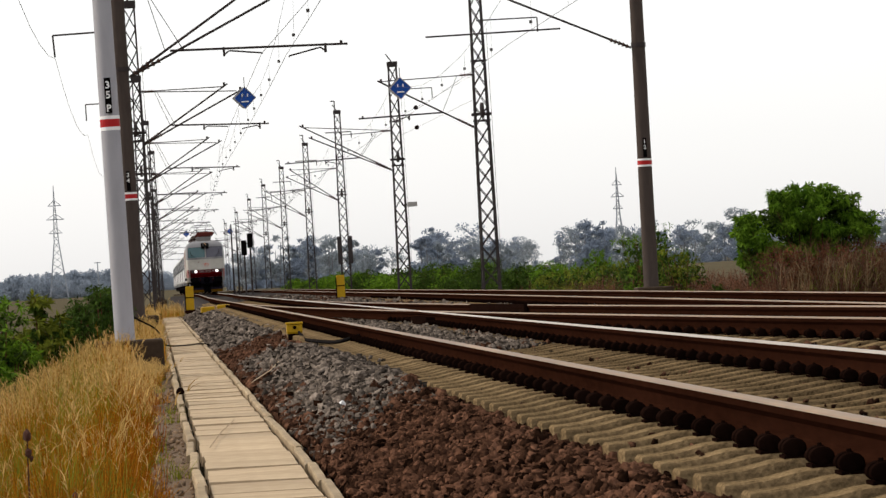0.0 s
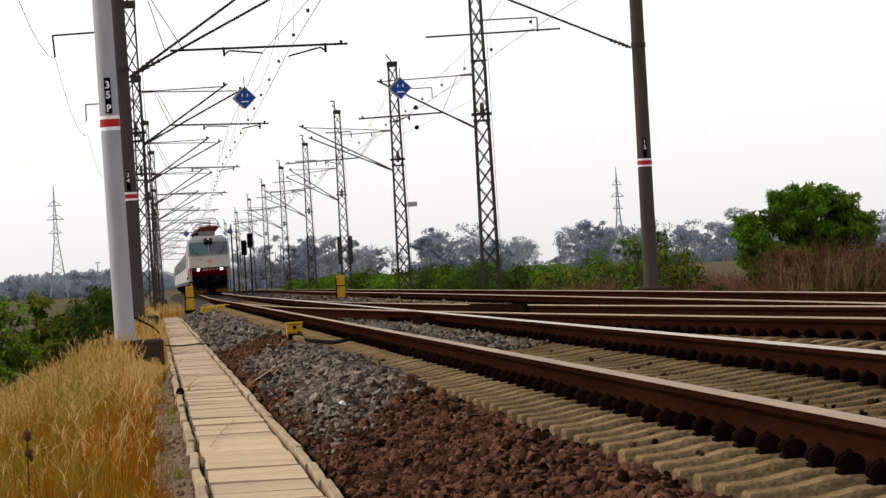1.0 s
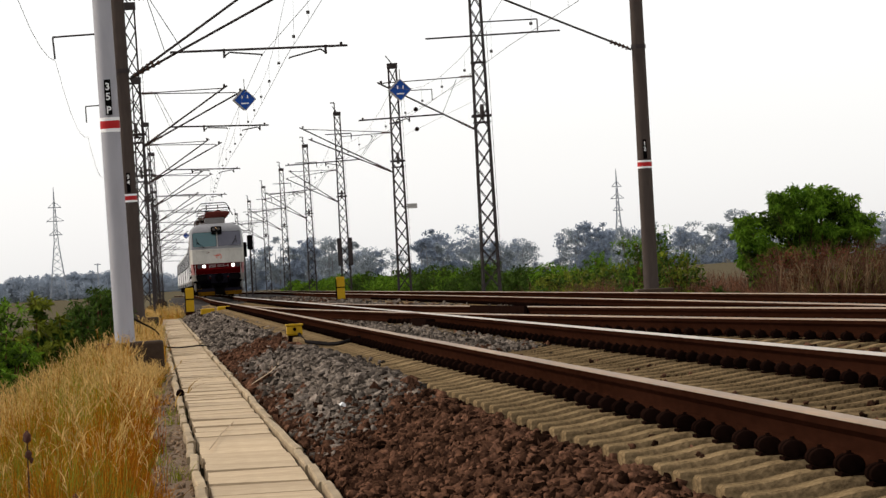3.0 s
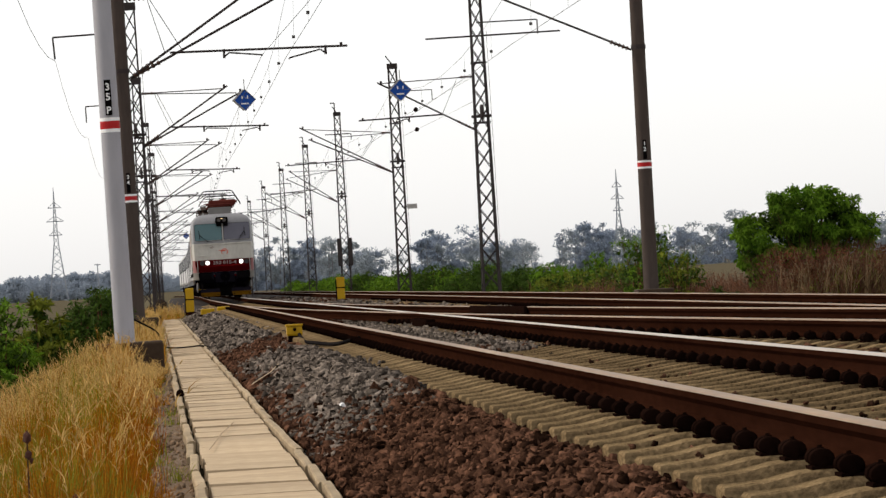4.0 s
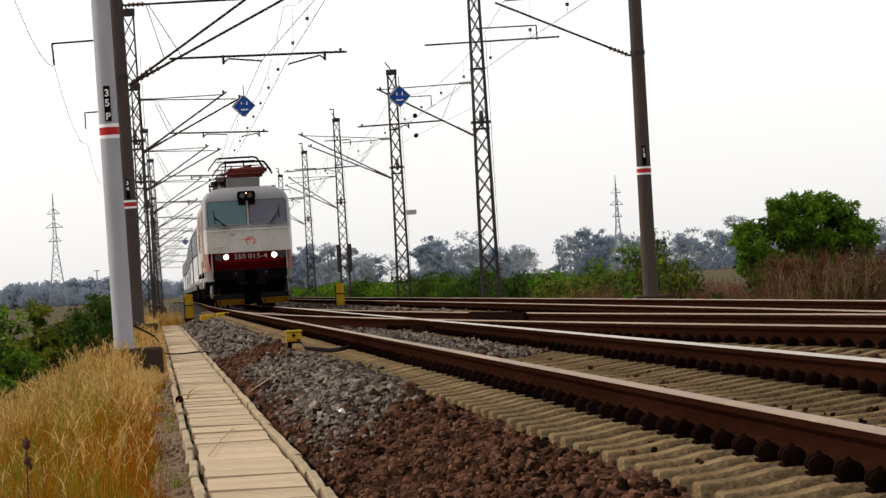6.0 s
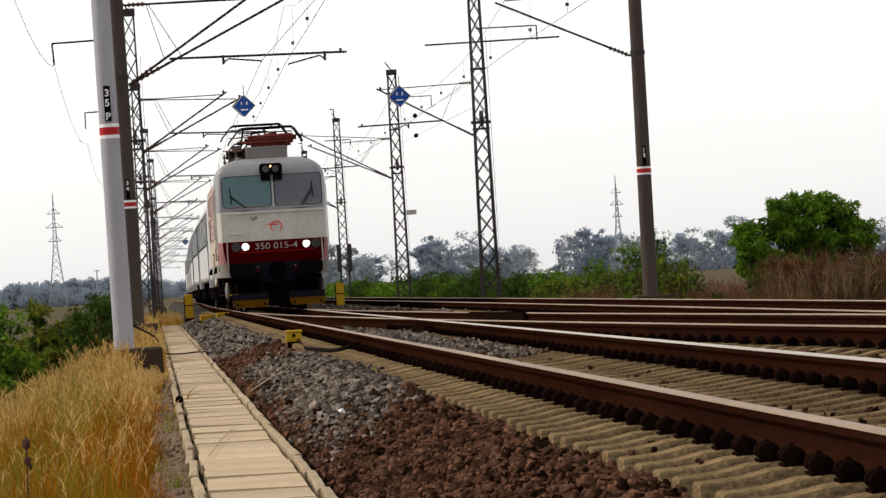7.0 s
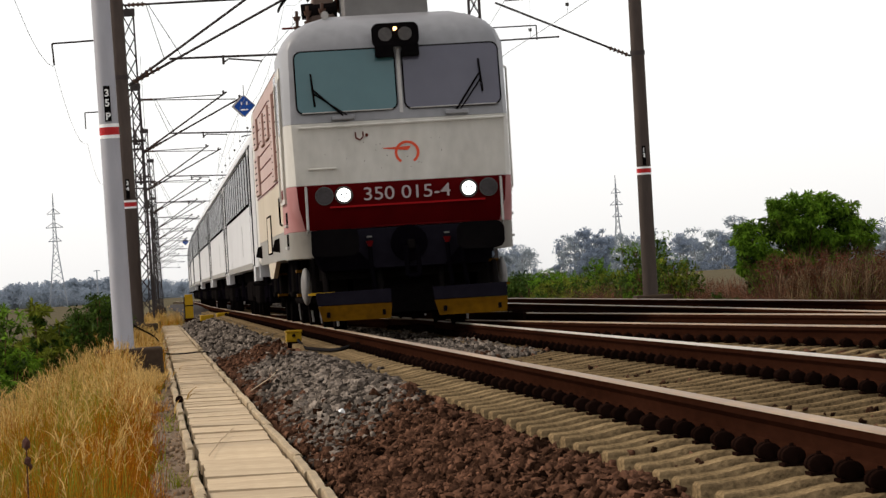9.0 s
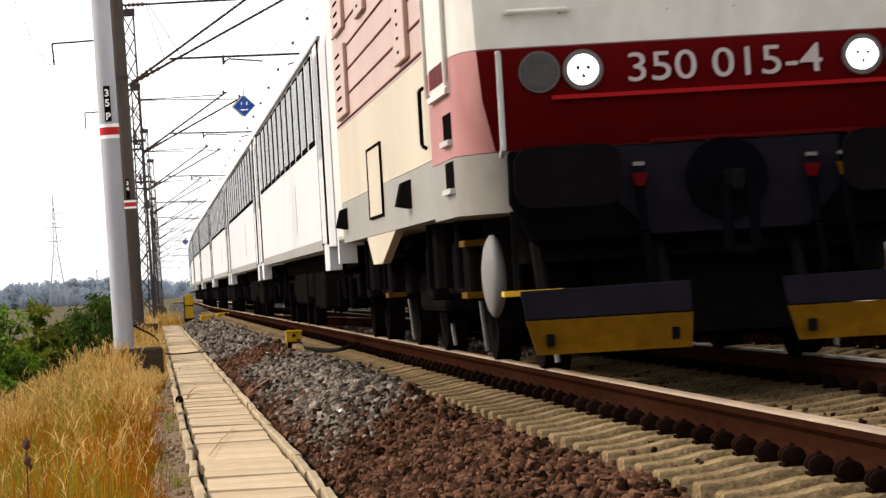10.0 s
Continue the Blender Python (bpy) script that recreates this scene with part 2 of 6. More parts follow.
G_TEAL = surface("teal_windscreen", (0.036, 0.092, 0.102), (0.06, 0.128, 0.135), 0.10, 0, 2, 0.4, 0, spec=0.5)
G_DARK = surface("dark_windscreen", (0.055, 0.052, 0.072), (0.085, 0.08, 0.105), 0.10, 0, 2, 0.4, 0, spec=0.5)
LENS = surface("frosted_lens", (0.026, 0.022, 0.022), (0.058, 0.050, 0.050), 0.2, 0, 30, 4, 0.1)
MAROON = surface("rusty_maroon", (0.06, 0.012, 0.009), (0.14, 0.035, 0.025), 0.8, 0, 12, 2, 0.2, spec=0.05)
L_LEDGE = surface("bright_red_ledge", (0.17, 0.002, 0.003), (0.23, 0.004, 0.005), 0.6, 0, 9, 2, 0.02, spec=0.05)
LENS_DIM = surface("dark_lens", (0.045, 0.04, 0.038), (0.09, 0.08, 0.075), 0.2, 0, 30, 4, 0.1)
LAMP_ON = glow("lit_headlight", (1.0, 0.97, 0.93), 4.0)
LAMP_SMALL = glow("lit_marker", (1.0, 0.55, 0.2), 6.0)
LOGO_RED = surface("orange_red_paint", (0.55, 0.06, 0.025), (0.62, 0.08, 0.035), 0.5, 0, 6, 1, 0)


# ================= the line of the railway =================
def dip(y):
    """The line falls away gently with the distance."""
    return -2.2e-6 * y * abs(y)


def bend(y):
    """Between 140 and 300 m the line shifts a little towards positive x."""
    u = min(1.0, max(0.0, (y - 140.0) / 160.0))
    return 0.76 * u * u * (3 - 2 * u)


def swing(y):
    """The turnout that leaves the near line at 115 m and runs towards the second line."""
    s = 115.0 - y
    return 0.0 if s <= 0 else (s * s / 2200.0 if s < 84 else 84 * 84 / 2200.0 + (s - 84) * 84 / 1100.0)


NEAR, SECOND, GAUGE = 3.05, 7.73, 0.75


# ================= ground, bed and tracks =================
def grid(xs, ys, z):
    sh = Shape()
    n = len(xs)
    sh.v = [(x + (bend(y) if -40 < x < 60 else 0), y, z(x, y)) for y in ys for x in xs]
    sh.f = [(j * n + i, j * n + i + 1, (j + 1) * n + i + 1, (j + 1) * n + i) for j in range(len(ys) - 1) for i in range(n - 1)]
    return sh


def ground_height(x, y):
    z = -0.62
    if x < -0.9:
        z = -0.62 - 0.75 * min(1.0, (-0.9 - x) / 1.8)
    elif x > 11.5:
        z = -0.62 - 0.12 * min(1.0, (x - 11.5) / 4)
    return z + 0.05 * noise.noise((x * 0.7, y * 0.3, 0)) + max(dip(min(y, 420.0)), -0.4)


GX = [-3000, -1200, -400, -120, -40, -20, -10, -6, -4, -3.2, -2.7, -2.2, -1.7, -1.2, -0.9, -0.6, -0.3, 0.1, 0.5, 1, 2, 4, 6, 8, 10, 11.5, 12.5,
      14, 16, 20, 30, 60, 150, 400, 1200, 3000]
GY = [-400, -60, -10, 5] + [10 + 4 * i for i in range(40)] + [180 + 20 * i for i in range(16)] + [560, 800, 1200, 2000, 4500]
ground = tagged(part("ground", grid(GX, GY, ground_height), EARTH, smooth=True), "dry earth and stubble field beside the railway", "ground", kind="structure")


def shoulder(x, y):
    """Height of the ballast surface."""
    if x < 0.9:
        z = -0.56
    elif x < 1.8:
        z = -0.50 + 0.25 * min(1.0, (x - 0.9) / 0.8)
    elif x < 2.2:
        z = -0.25
    elif x < 3.95:
        z = -0.245
    elif x < 9.3:
        z = -0.225
    else:
        z = -0.225 - 0.30 * min(1, (x - 9.3) / 1.2)
    z -= 0.045 * math.exp(-((y - 52.5) / 4.5) ** 4) * math.exp(-((x - 1.85) / 0.32) ** 4)
    heap = math.exp(-((x - 1.45) / 0.36) ** 2) * (0.5 + 0.5 * math.tanh((y - 27) / 2.5)) * (0.5 - 0.5 * math.tanh((y - 46) / 4))
    z += 0.085 * heap
    z += 0.030 * noise.noise((x * 2.3, y * 0.9, 3.1)) + 0.018 * noise.noise((x * 5, y * 3, 7))
    return z + dip(y)


BX = [0.84, 0.95, 1.1, 1.25, 1.4, 1.55, 1.7, 1.85, 2.0, 2.15, 2.6, 3.05, 3.5, 4.0, 4.4, 4.8, 5.3, 5.8, 6.4, 7.0, 7.7, 8.4, 9.0, 9.4, 9.9, 10.5]
BY = [-60, -30, -10, 0] + [6 + 0.8 * i for i in range(90)] + [78 + 4 * i for i in range(40)] + [240 + 20 * i for i in range(20)]
# the dark sheet shows between stones as painted shade
tagged(part("ballast_bed", grid(BX, BY, lambda x, y: shoulder(x, y) - 0.02), BED, smooth=True), "brown ballast bed under the tracks, darkened as gap shade", "ballast bed", kind="structure")

ICO = bmesh.new()
bmesh.ops.create_icosphere(ICO, subdivisions=1, radius=1)
ICO_V = np.array([v.co[:] for v in ICO.verts])
ICO_F = np.array([[v.index for v in f.verts] for f in ICO.faces])
ICO.free()


CUBE_V = np.array([(x, y, z) for x in (-1, 1) for y in (-1, 1) for z in (-1, 1)], float)
CUBE_F = np.array([(0, 1, 3), (0, 3, 2), (4, 6, 7), (4, 7, 5), (0, 4, 5), (0, 5, 1), (2, 3, 7), (2, 7, 6), (0, 2, 6), (0, 6, 4), (1, 5, 7), (1, 7, 3)])


def stones(name, spots, material, label):
    """Broken stones: spots are rows of x, y, z, size."""
    rng = np.random.default_rng(len(spots))
    s = np.array(spots)
    k = len(s)
    v = (CUBE_V[None] + rng.uniform(-0.55, 0.55, (k, 8, 3))) * rng.uniform(0.45, 1.15, (k, 1, 3)) * s[:, 3][:, None, None] * 0.95
    q = rng.normal(size=(k, 4))
    q /= np.linalg.norm(q, axis=1)[:, None]
    u, w = q[:, None, :3], q[:, None, 3:]
    t = 2 * np.cross(np.broadcast_to(u, v.shape), v)
    v = v + w * t + np.cross(np.broadcast_to(u, v.shape), t) + s[:, None, :3]
    f = CUBE_F[None] + (np.arange(k) * 8)[:, None, None]
    return tagged(part(name, triangles(name, v.reshape(-1, 3), f.reshape(-1, 3)), material), label, "ballast", kind="stuff")


def is_brown(x, y):
    n = 1.2 * noise.noise((x * 1.6, y * 0.35, 9.0))
    if x < 2.1:
        edge = 26.0 + 3.0 * n + 1.5 * (x - 1.4)
        return y < edge or (abs(y - 54.5 - 2.0 * n) < 4.5 and x < 1.9) or (x < 1.02 + 0.12 * n and y < 62)
    if x < 3.7:
        return y < 36 + 5 * n
    return y < 44 + 8 * n or noise.noise((x * 0.6, y * 0.12, 4.0)) > 0.22


brown, grey = [], []
STONE = random.Random(5)


def strew(count, x0, x1, y0, y1, s0, s1, lift=0.0):
    for _ in range(count):
        x = STONE.uniform(x0, x1)
        y = y0 * (y1 / y0) ** STONE.random()
        s = STONE.uniform(s0, s1)
        (brown if is_brown(x + STONE.gauss(0, 0.10), y + STONE.gauss(0, 1.1)) else grey).append((x + bend(y), y, shoulder(x, y) + lift + s * STONE.uniform(-0.2, 0.35), s))


strew(13500, 0.84, 1.84, 11.5, 30, 0.008, 0.027)
strew(2600, 0.84, 1.84, 11.5, 30, 0.010, 0.024, 0.014)
strew(500, 1.76, 1.96, 11.5, 30, 0.010, 0.022, -0.02)
strew(260, 1.9, 3.6, 13, 40, 0.008, 0.020, 0.055)
strew(9500, 0.84, 1.86, 28, 60, 0.016, 0.042)
strew(5000, 0.84, 2.05, 58, 150, 0.025, 0.05)
strew(5500, 1.95, 4.1, 12, 60, 0.012, 0.03, -0.005)
strew(7000, 2.40, 3.70, 37, 72, 0.016, 0.034, 0.06)
strew(9000, 3.9, 6.9, 22, 70, 0.020, 0.040, 0.0)
strew(2500, 3.9, 7.0, 68, 220, 0.03, 0.06, 0.02)
strew(3000, 6.9, 9.8, 36, 200, 0.025, 0.05, 0.0)
grit = []
for _ in range(2600):
    y = 15 * 6.0 ** STONE.random()
    x = STONE.uniform(-0.32, 0.15)
    grit.append((x, y, -0.50 + dip(y), STONE.uniform(0.004, 0.016)))
stones("brown_ballast", brown, BROWN_STONE, "rust-brown broken ballast stones beside the sleepers")
stones("grey_ballast", grey, GREY_STONE, "fresh grey broken ballast stones heaped along the rail")

stones("path_grit", grit, PATH_STONE, "small brownish grit stones beside the walkway")

RAIL_OUTLINE = [(-0.0625, -0.149), (0.0625, -0.149), (0.0625, -0.139), (0.024, -0.126), (0.011, -0.112), (0.008, -0.085), (0.012, -0.060), (0.024, -0.047),
                (0.033, -0.036), (0.0335, -0.008), (0.026, 0.0), (-0.026, 0.0), (-0.0335, -0.008), (-0.033, -0.036), (-0.024, -0.047), (-0.012, -0.060),
                (-0.008, -0.085), (-0.011, -0.112), (-0.024, -0.126), (-0.0625, -0.139)]
RAISE = 0.018
HEAD = [(-0.0345, -0.009), (-0.0315, -0.003), (-0.026, 0.001), (-0.013, 0.0035), (0.0, 0.004), (0.013, 0.0035), (0.026, 0.001), (0.0315, -0.003), (0.0345, -0.009)]


def stretch(y0, y1):
    ys, y = [], y0
    while y < y1:
        ys.append(y)
        y += 1.5 if y < 130 else 6.0
    return ys + [y1]


def rail(parent, centre, side, y0, y1, top):
    ys = stretch(y0, y1)
    x = lambda y: centre(y) + side * GAUGE
    body = part("rail", Shape().loft([[(x(y) + a, y, dip(y) + RAISE + b) for a, b in RAIL_OUTLINE] for y in ys]), RUST, parent, "rust-brown steel rail", smooth="angle")
    band = Shape().loft([[(x(y) + a, y, dip(y) + RAISE + b) for a, b in HEAD] for y in ys])
    part("running_surface", band, top, body, "worn bright top of the rail", smooth="angle")
    return body


def sleeper_shape(half=1.21):
    """Concrete sleeper with raised rail seats, hollow middle, sloping shoulders and chamfered edges."""
    sh = Shape()
    prof = [(0.0, -0.206), (0.20, -0.204), (0.36, -0.196), (0.47, -0.180), (0.56, -0.167), (0.62, -0.163), (0.88, -0.163), (0.94, -0.168), (1.00, -0.180),
            (1.06, -0.191), (1.12, -0.196), (half - 0.012, -0.199), (half, -0.210)]
    rings = []
    for x, z in [(-a, b) for a, b in reversed(prof[1:])] + prof:
        k = 0.0 if abs(x) < half - 0.001 else -0.012
        rings.append([(x, -0.135 - k, -0.42), (x, -0.082 - k, z - 0.020), (x, -0.074 - k, z - 0.006), (x, -0.060 - k, z), (x, 0.060 + k, z), (x, 0.074 + k, z - 0.006), (x, 0.082 + k, z - 0.020), (x, 0.135 + k, -0.42)])
    return sh.loft(rings)


def clip_shape():
    """Rib plate, two rounded clamp loops one behind the other, and the bolt with its nut between them."""
    sh = Shape()
    for y0, r in ((-0.058, 0.045), (0.026, 0.043)):
        ring = lambda y, k: [(-0.112 + r * k * math.cos(a), y, -0.128 + (0.036 * k * math.sin(a) if math.sin(a) > 0 else 0.028 * math.sin(a))) for a in [2 * math.pi * i / 14 for i in range(14)]]
        sh.loft([ring(y0 - 0.004, 0.66), ring(y0, 0.92), ring(y0 + 0.008, 1.0), ring(y0 + 0.032, 0.97), ring(y0 + 0.038, 0.70)])
    sh.box(-0.135, -0.070, -0.045, 0.045, -0.158, -0.118)
    sh.tube((-0.108, 0.012, -0.13), (-0.108, 0.012, -0.092), 0.017, 0.015, 6).tube((-0.108, 0.012, -0.094), (-0.108, 0.012, -0.084), 0.009, 0.008, 6)
    sh.box(-0.148, -0.045, -0.060, 0.070, -0.166, -0.152)
    return sh


def track(name, label, centre, y0, y1, tops):
    t = thing(name, label, "railway track", "tracks", "structure")
    rail(t, centre, -1, y0, y1, tops[0])
    rail(t, centre, 1, y0, y1, tops[1])
    return t


track_near = track("track_1", "railway track of rusty rails on concrete sleepers", lambda y: NEAR + bend(y), -60, 620, (RAILTOP, STEELTOP))
track_second = track("track_2", "second railway track of rusty rails behind the first", lambda y: SECOND + bend(y), -60, 620, (RAILTOP, RAILTOP))
track_cross = track("track_3", "crossover track curving from one line to the other", lambda y: NEAR + swing(y), 12, 114, (RAILTOP, RAILTOP))

# the black joint boxes and check rails of the turnout
frog = thing("turnout_crossing", "dark steel crossing frog with check rails in the turnout", "railway crossing", kind="structure")
cx = lambda y: NEAR + swing(y)
part("crossing_block", Shape().loft([[(3.62, y, -0.17), (3.98, y, -0.17), (3.93, y, -0.06), (3.67, y, -0.06)] for y in (54.5, 56, 57.5)]), CLIP, frog, "greasy black crossing block")
part("joint_plate", Shape().loft([[(cx(y) + 0.66, y, -0.15), (cx(y) + 0.71, y, -0.15), (cx(y) + 0.71, y, 0.02), (cx(y) + 0.66, y, 0.02)] for y in (57, 58.5, 60, 61.5, 63)]), CLIP, frog, "black joint plate along the rail")
part("check_rail", Shape().loft([[(2.37, y, -0.16), (2.44, y, -0.16), (2.43, y, 0.015), (2.385, y, 0.015)] for y in (52, 54, 60, 64, 66)]), RUST, frog)

# ================= walkway of concrete trough covers =================
walkway = thing("cable_trough_walkway", "cable trough walkway of weathered concrete slabs", "walkway", kind="structure")
SLABS = random.Random(11)
slab_meshes = []
for k in range(5):
    sh = Shape()
    w, j = 0.268, SLABS.uniform(-0.006, 0.006)
    sh.hexa([(-w, -0.333, -0.06), (w, -0.333, -0.06), (w, 0.333, -0.06), (-w, 0.333, -0.06),
             (-w + 0.008, -0.322, j), (w - 0.008, -0.322, -j), (w - 0.008, 0.322, j * 0.5), (-w + 0.008, 0.322, -j)])
    slab_meshes.append(sh.mesh("slab"))
edge_meshes = []
for k in range(4):
    sh = Shape()
    r = []
    for y in (-0.985, -0.7, -0.35, 0, 0.35, 0.7, 0.985):
        a, b, c = SLABS.uniform(-0.003, 0.003), SLABS.uniform(-0.003, 0.003), SLABS.uniform(-0.004, 0.002)
        r.append([(-0.026 + a, y, -0.22), (0.026, y, -0.22), (0.025 + b, y, 0.008 + c), (0.017 + b, y, 0.018 + c), (-0.019 + a, y, 0.018 + c), (-0.027 + a, y, 0.008 + c)])
    edge_meshes.append(sh.loft(r).mesh("trough_edge"))
WALK_Z = -0.46
y = -12.0
while y < 138.0:
    k = SLABS.choice((0.62, 0.80, 1.0, 1.0, 1.25, 1.5))
    y += 0.34 * k
    part("slab", SLABS.choice(slab_meshes), SLAB, walkway, m=pose(0.50 + SLABS.uniform(-0.008, 0.008), y, WALK_Z + dip(y) + SLABS.uniform(-0.008, 0.008),
         SLABS.uniform(-0.45, 0.45), SLABS.uniform(-0.6, 0.6), SLABS.uniform(-0.4, 0.4)) @ Matrix.Diagonal((1, k, 1, 1)))
    y += 0.34 * k + SLABS.choice((0.004, 0.010, 0.018, 0.028))
for i in range(77):
    y = -14.5 + 2 * i
    for x in (0.178, 0.815):
        part("trough_edge", SLABS.choice(edge_meshes), KERB, walkway, m=pose(x + SLABS.uniform(-0.008, 0.008), y, WALK_Z + dip(y) + 0.002 + SLABS.uniform(-0.008, 0.008),
             SLABS.uniform(-0.5, 0.5), 0, SLABS.uniform(-0.7, 0.7)))
tagged(part("grit_strip", grid([-1.0, -0.6, -0.3, 0.0, 0.15], [-22 + 1.5 * i for i in range(110)],
       lambda x, y: -0.50 - 0.22 * (x < -0.55) + 0.03 * noise.noise((x * 3, y, 2)) + dip(y)), PATH_GRIT, smooth=True), "strip of bare grit beside the walkway", "path", kind="structure")


# ================= masts and overhead line =================
def lattice_mast(name, label, height, base=0.26, top=0.16, group="lattice masts"):
    """Four tapered corner angles, zigzag braces on all faces, a head box."""
    t = thing(name, label, "lattice mast", group)
    for a in (-1, 1):
        for b in (-1, 1):
            part("corner_post", Shape().tube((a * base, b * base, -0.4), (a * top, b * top, height), 0.046, 0.038, 4), LATTICE, t)
    n = int(height / 0.62)
    for face in range(4):
        sh = Shape()
        for i in range(n):
            z0, z1 = height * i / n, height * (i + 1) / n
            w0, w1 = base + (top - base) * i / n, base + (top - base) * (i + 1) / n
            for s in (1, -1):
                p, q = (-w0 * s, -w0, z0), (w1 * s, -w1, z1)
                m = Matrix.Rotation(face * math.pi / 2, 3, "Z")
                part("brace", Shape().tube(m @ Vector(p), m @ Vector(q), 0.019, n=4), LATTICE, t)
    part("head_box", Shape().box(-top - 0.05, top + 0.05, -top - 0.05, top + 0.05, height, height + 0.22), LATTICE, t)
    for z in (height * 0.55, height * 0.75):
        w = base + (top - base) * z / height + 0.05
        part("collar", Shape().box(-w, w, -w, w, z, z + 0.05), LATTICE, t)
    part("tension_wheel", Shape().tube((-0.05, -0.30, 5.45), (0.05, -0.30, 5.45), 0.24, n=14).box(-0.3, 0.3, -0.2, 0.2, 5.30, 5.38), LATTICE, t)
    part("guide_wire", Shape().tube((0.34, 0, 0.2), (0.30, 0, 8.0), 0.008, n=4), WIRE, t)
    part("top_horn", Shape().path([(0, 0, height + 0.2), (-0.25, 0, height + 0.55)], 0.025, 5), LATTICE, t)
    part("footing", Shape().box(-0.45, 0.45, -0.45, 0.45, -0.9, -0.25), FOUND, t, "concrete footing", 0.03)
    return t


def insulator(sh, p, q, n=5):
    p, q = Vector(p), Vector(q)
    for i in range(n):
        a, b = p.lerp(q, i / n), p.lerp(q, (i + 0.45) / n)
        sh.tube(a, b, 0.036, 0.052, 8)
    return sh.tube(p, q, 0.022, n=6)


def cantilever(parent, side, reach, z_low, z_high, registration=True, drop=0.0, double=True):
    """Swivelling bracket: rising tubes, a level tube, insulators, registration arms and stays."""
    br = part("bracket_tube", Shape().tube((side * 0.15, 0, z_low), (side * (reach + 0.2), 0, z_high + 0.05), 0.022, n=8), LATTICE, parent)
    ins = Shape()
    insulator(ins, (side * 0.22, 0, z_low + 0.03), (side * 0.62, 0, z_low + 0.03 + (z_high - z_low) * 0.4 / reach))
    part("insulator", ins, INSULATOR, br)
    if double:
        part("bracket_tube", Shape().tube((side * 0.15, 0.12, z_low + 0.05), (side * reach * 0.92, 0.12, z_high + 0.32), 0.015, n=6), LATTICE, parent)
    part("stay_wire", Shape().tube((side * 0.15, 0, z_high + 0.14), (side * reach, 0, z_high + 0.08), 0.013, n=5), WIRE, parent)
    if registration:
        z = z_low + 0.37 + drop
        x0, x1 = reach * 0.28, reach + 0.98
        reg = part("registration_tube", Shape().tube((side * x0, 0, z), (side * x1, 0, z + 0.03), 0.021, n=8), LATTICE, parent)
        for a, b in ((0.55, 0.80), (1.20, 0.99)):
            arms = Shape()
            p = Vector((side * reach * a, 0, z - 0.12))
            arms.tube((p.x, 0, z), p, 0.022, n=6)
            arms.path([p, (side * reach * (a + (b - a) * 0.25), 0, z - 0.09), (side * reach * b, 0, z - 0.24)], 0.016)
            part("steady_arm", arms, LATTICE, reg)
        for k in (0.96, 0.55):
            part("clamp", Shape().tube((side * x1 * k, 0, z), (side * x1 * k, 0, z + 0.11), 0.028, n=6), LATTICE, reg)
        for k in (1.02, 1.6):
            part("hanger", Shape().tube((side * x0 * k, 0, z), (side * x0 * 0.55, 0, z_high + 0.25), 0.008, n=4), WIRE, reg)


def double_bracket(parent, side, root, tips, tie_z, tie_to, reg, arms, hang):
    """Two rising tubes from one hinge, level ties to the mast, a registration tube with steady arms, and its hanger wires."""
    for k, (x, z) in enumerate(tips):
        q = 0.07 * (k * 2 - 1) if len(tips) > 1 else 0.0
        u = Vector((side * x, q, z)) - Vector((side * root[0], q, root[1]))
        br = part("bracket_tube", Shape().tube((side * root[0], q, root[1]), (side * x, q, z), 0.026, n=8), LATTICE, parent)
        part("insulator", insulator(Shape(), Vector((side * root[0], q, root[1])) + u * 0.03, Vector((side * root[0], q, root[1])) + u * 0.20), INSULATOR, br)
        part("clamp", Shape().tube((side * x * 0.965, q, z - 0.07), (side * x * 0.965, q, z + 0.05), 0.036, n=6), LATTICE, br)
    for k, (x, z) in enumerate(tie_to):
        q = 0.07 * (k * 2 - 1)
        tie = part("stay_tube", Shape().tube((side * 0.15, q, tie_z), (side * x, q, z), 0.016, n=6), LATTICE, parent)
        part("insulator", insulator(Shape(), (side * 0.25, q, tie_z), (side * 0.62, q, tie_z), 4), INSULATOR, tie)
    (xa, za), (xb, zb) = reg
    tube = part("registration_tube", Shape().tube((side * xa, 0, za), (side * xb, 0, zb), 0.024, n=8), LATTICE, parent)
    part("clamp", Shape().tube((side * (xb - 0.13), 0, zb - 0.02), (side * (xb - 0.13), 0, zb + 0.08), 0.03, n=6), LATTICE, tube)
    for x, tx, tz in arms:
        z = za + (zb - za) * (x - xa) / (xb - xa)
        arm = Shape().box(side * x - 0.025, side * x + 0.025, -0.03, 0.03, z - 0.16, z + 0.03)
        arm.path([(side * x, 0, z - 0.13), (side * (x + (tx - x) * 0.14), 0, z - 0.05), (side * tx, 0, tz + 0.03), (side * tx, 0, tz)], 0.017, 6)
        part("steady_arm", arm, LATTICE, tube)
    for x, z, x2 in hang:
        part("hanger", Shape().tube((side * x, 0, z), (side * x2, 0, za + 0.03), 0.011, n=4), WIRE, tube)


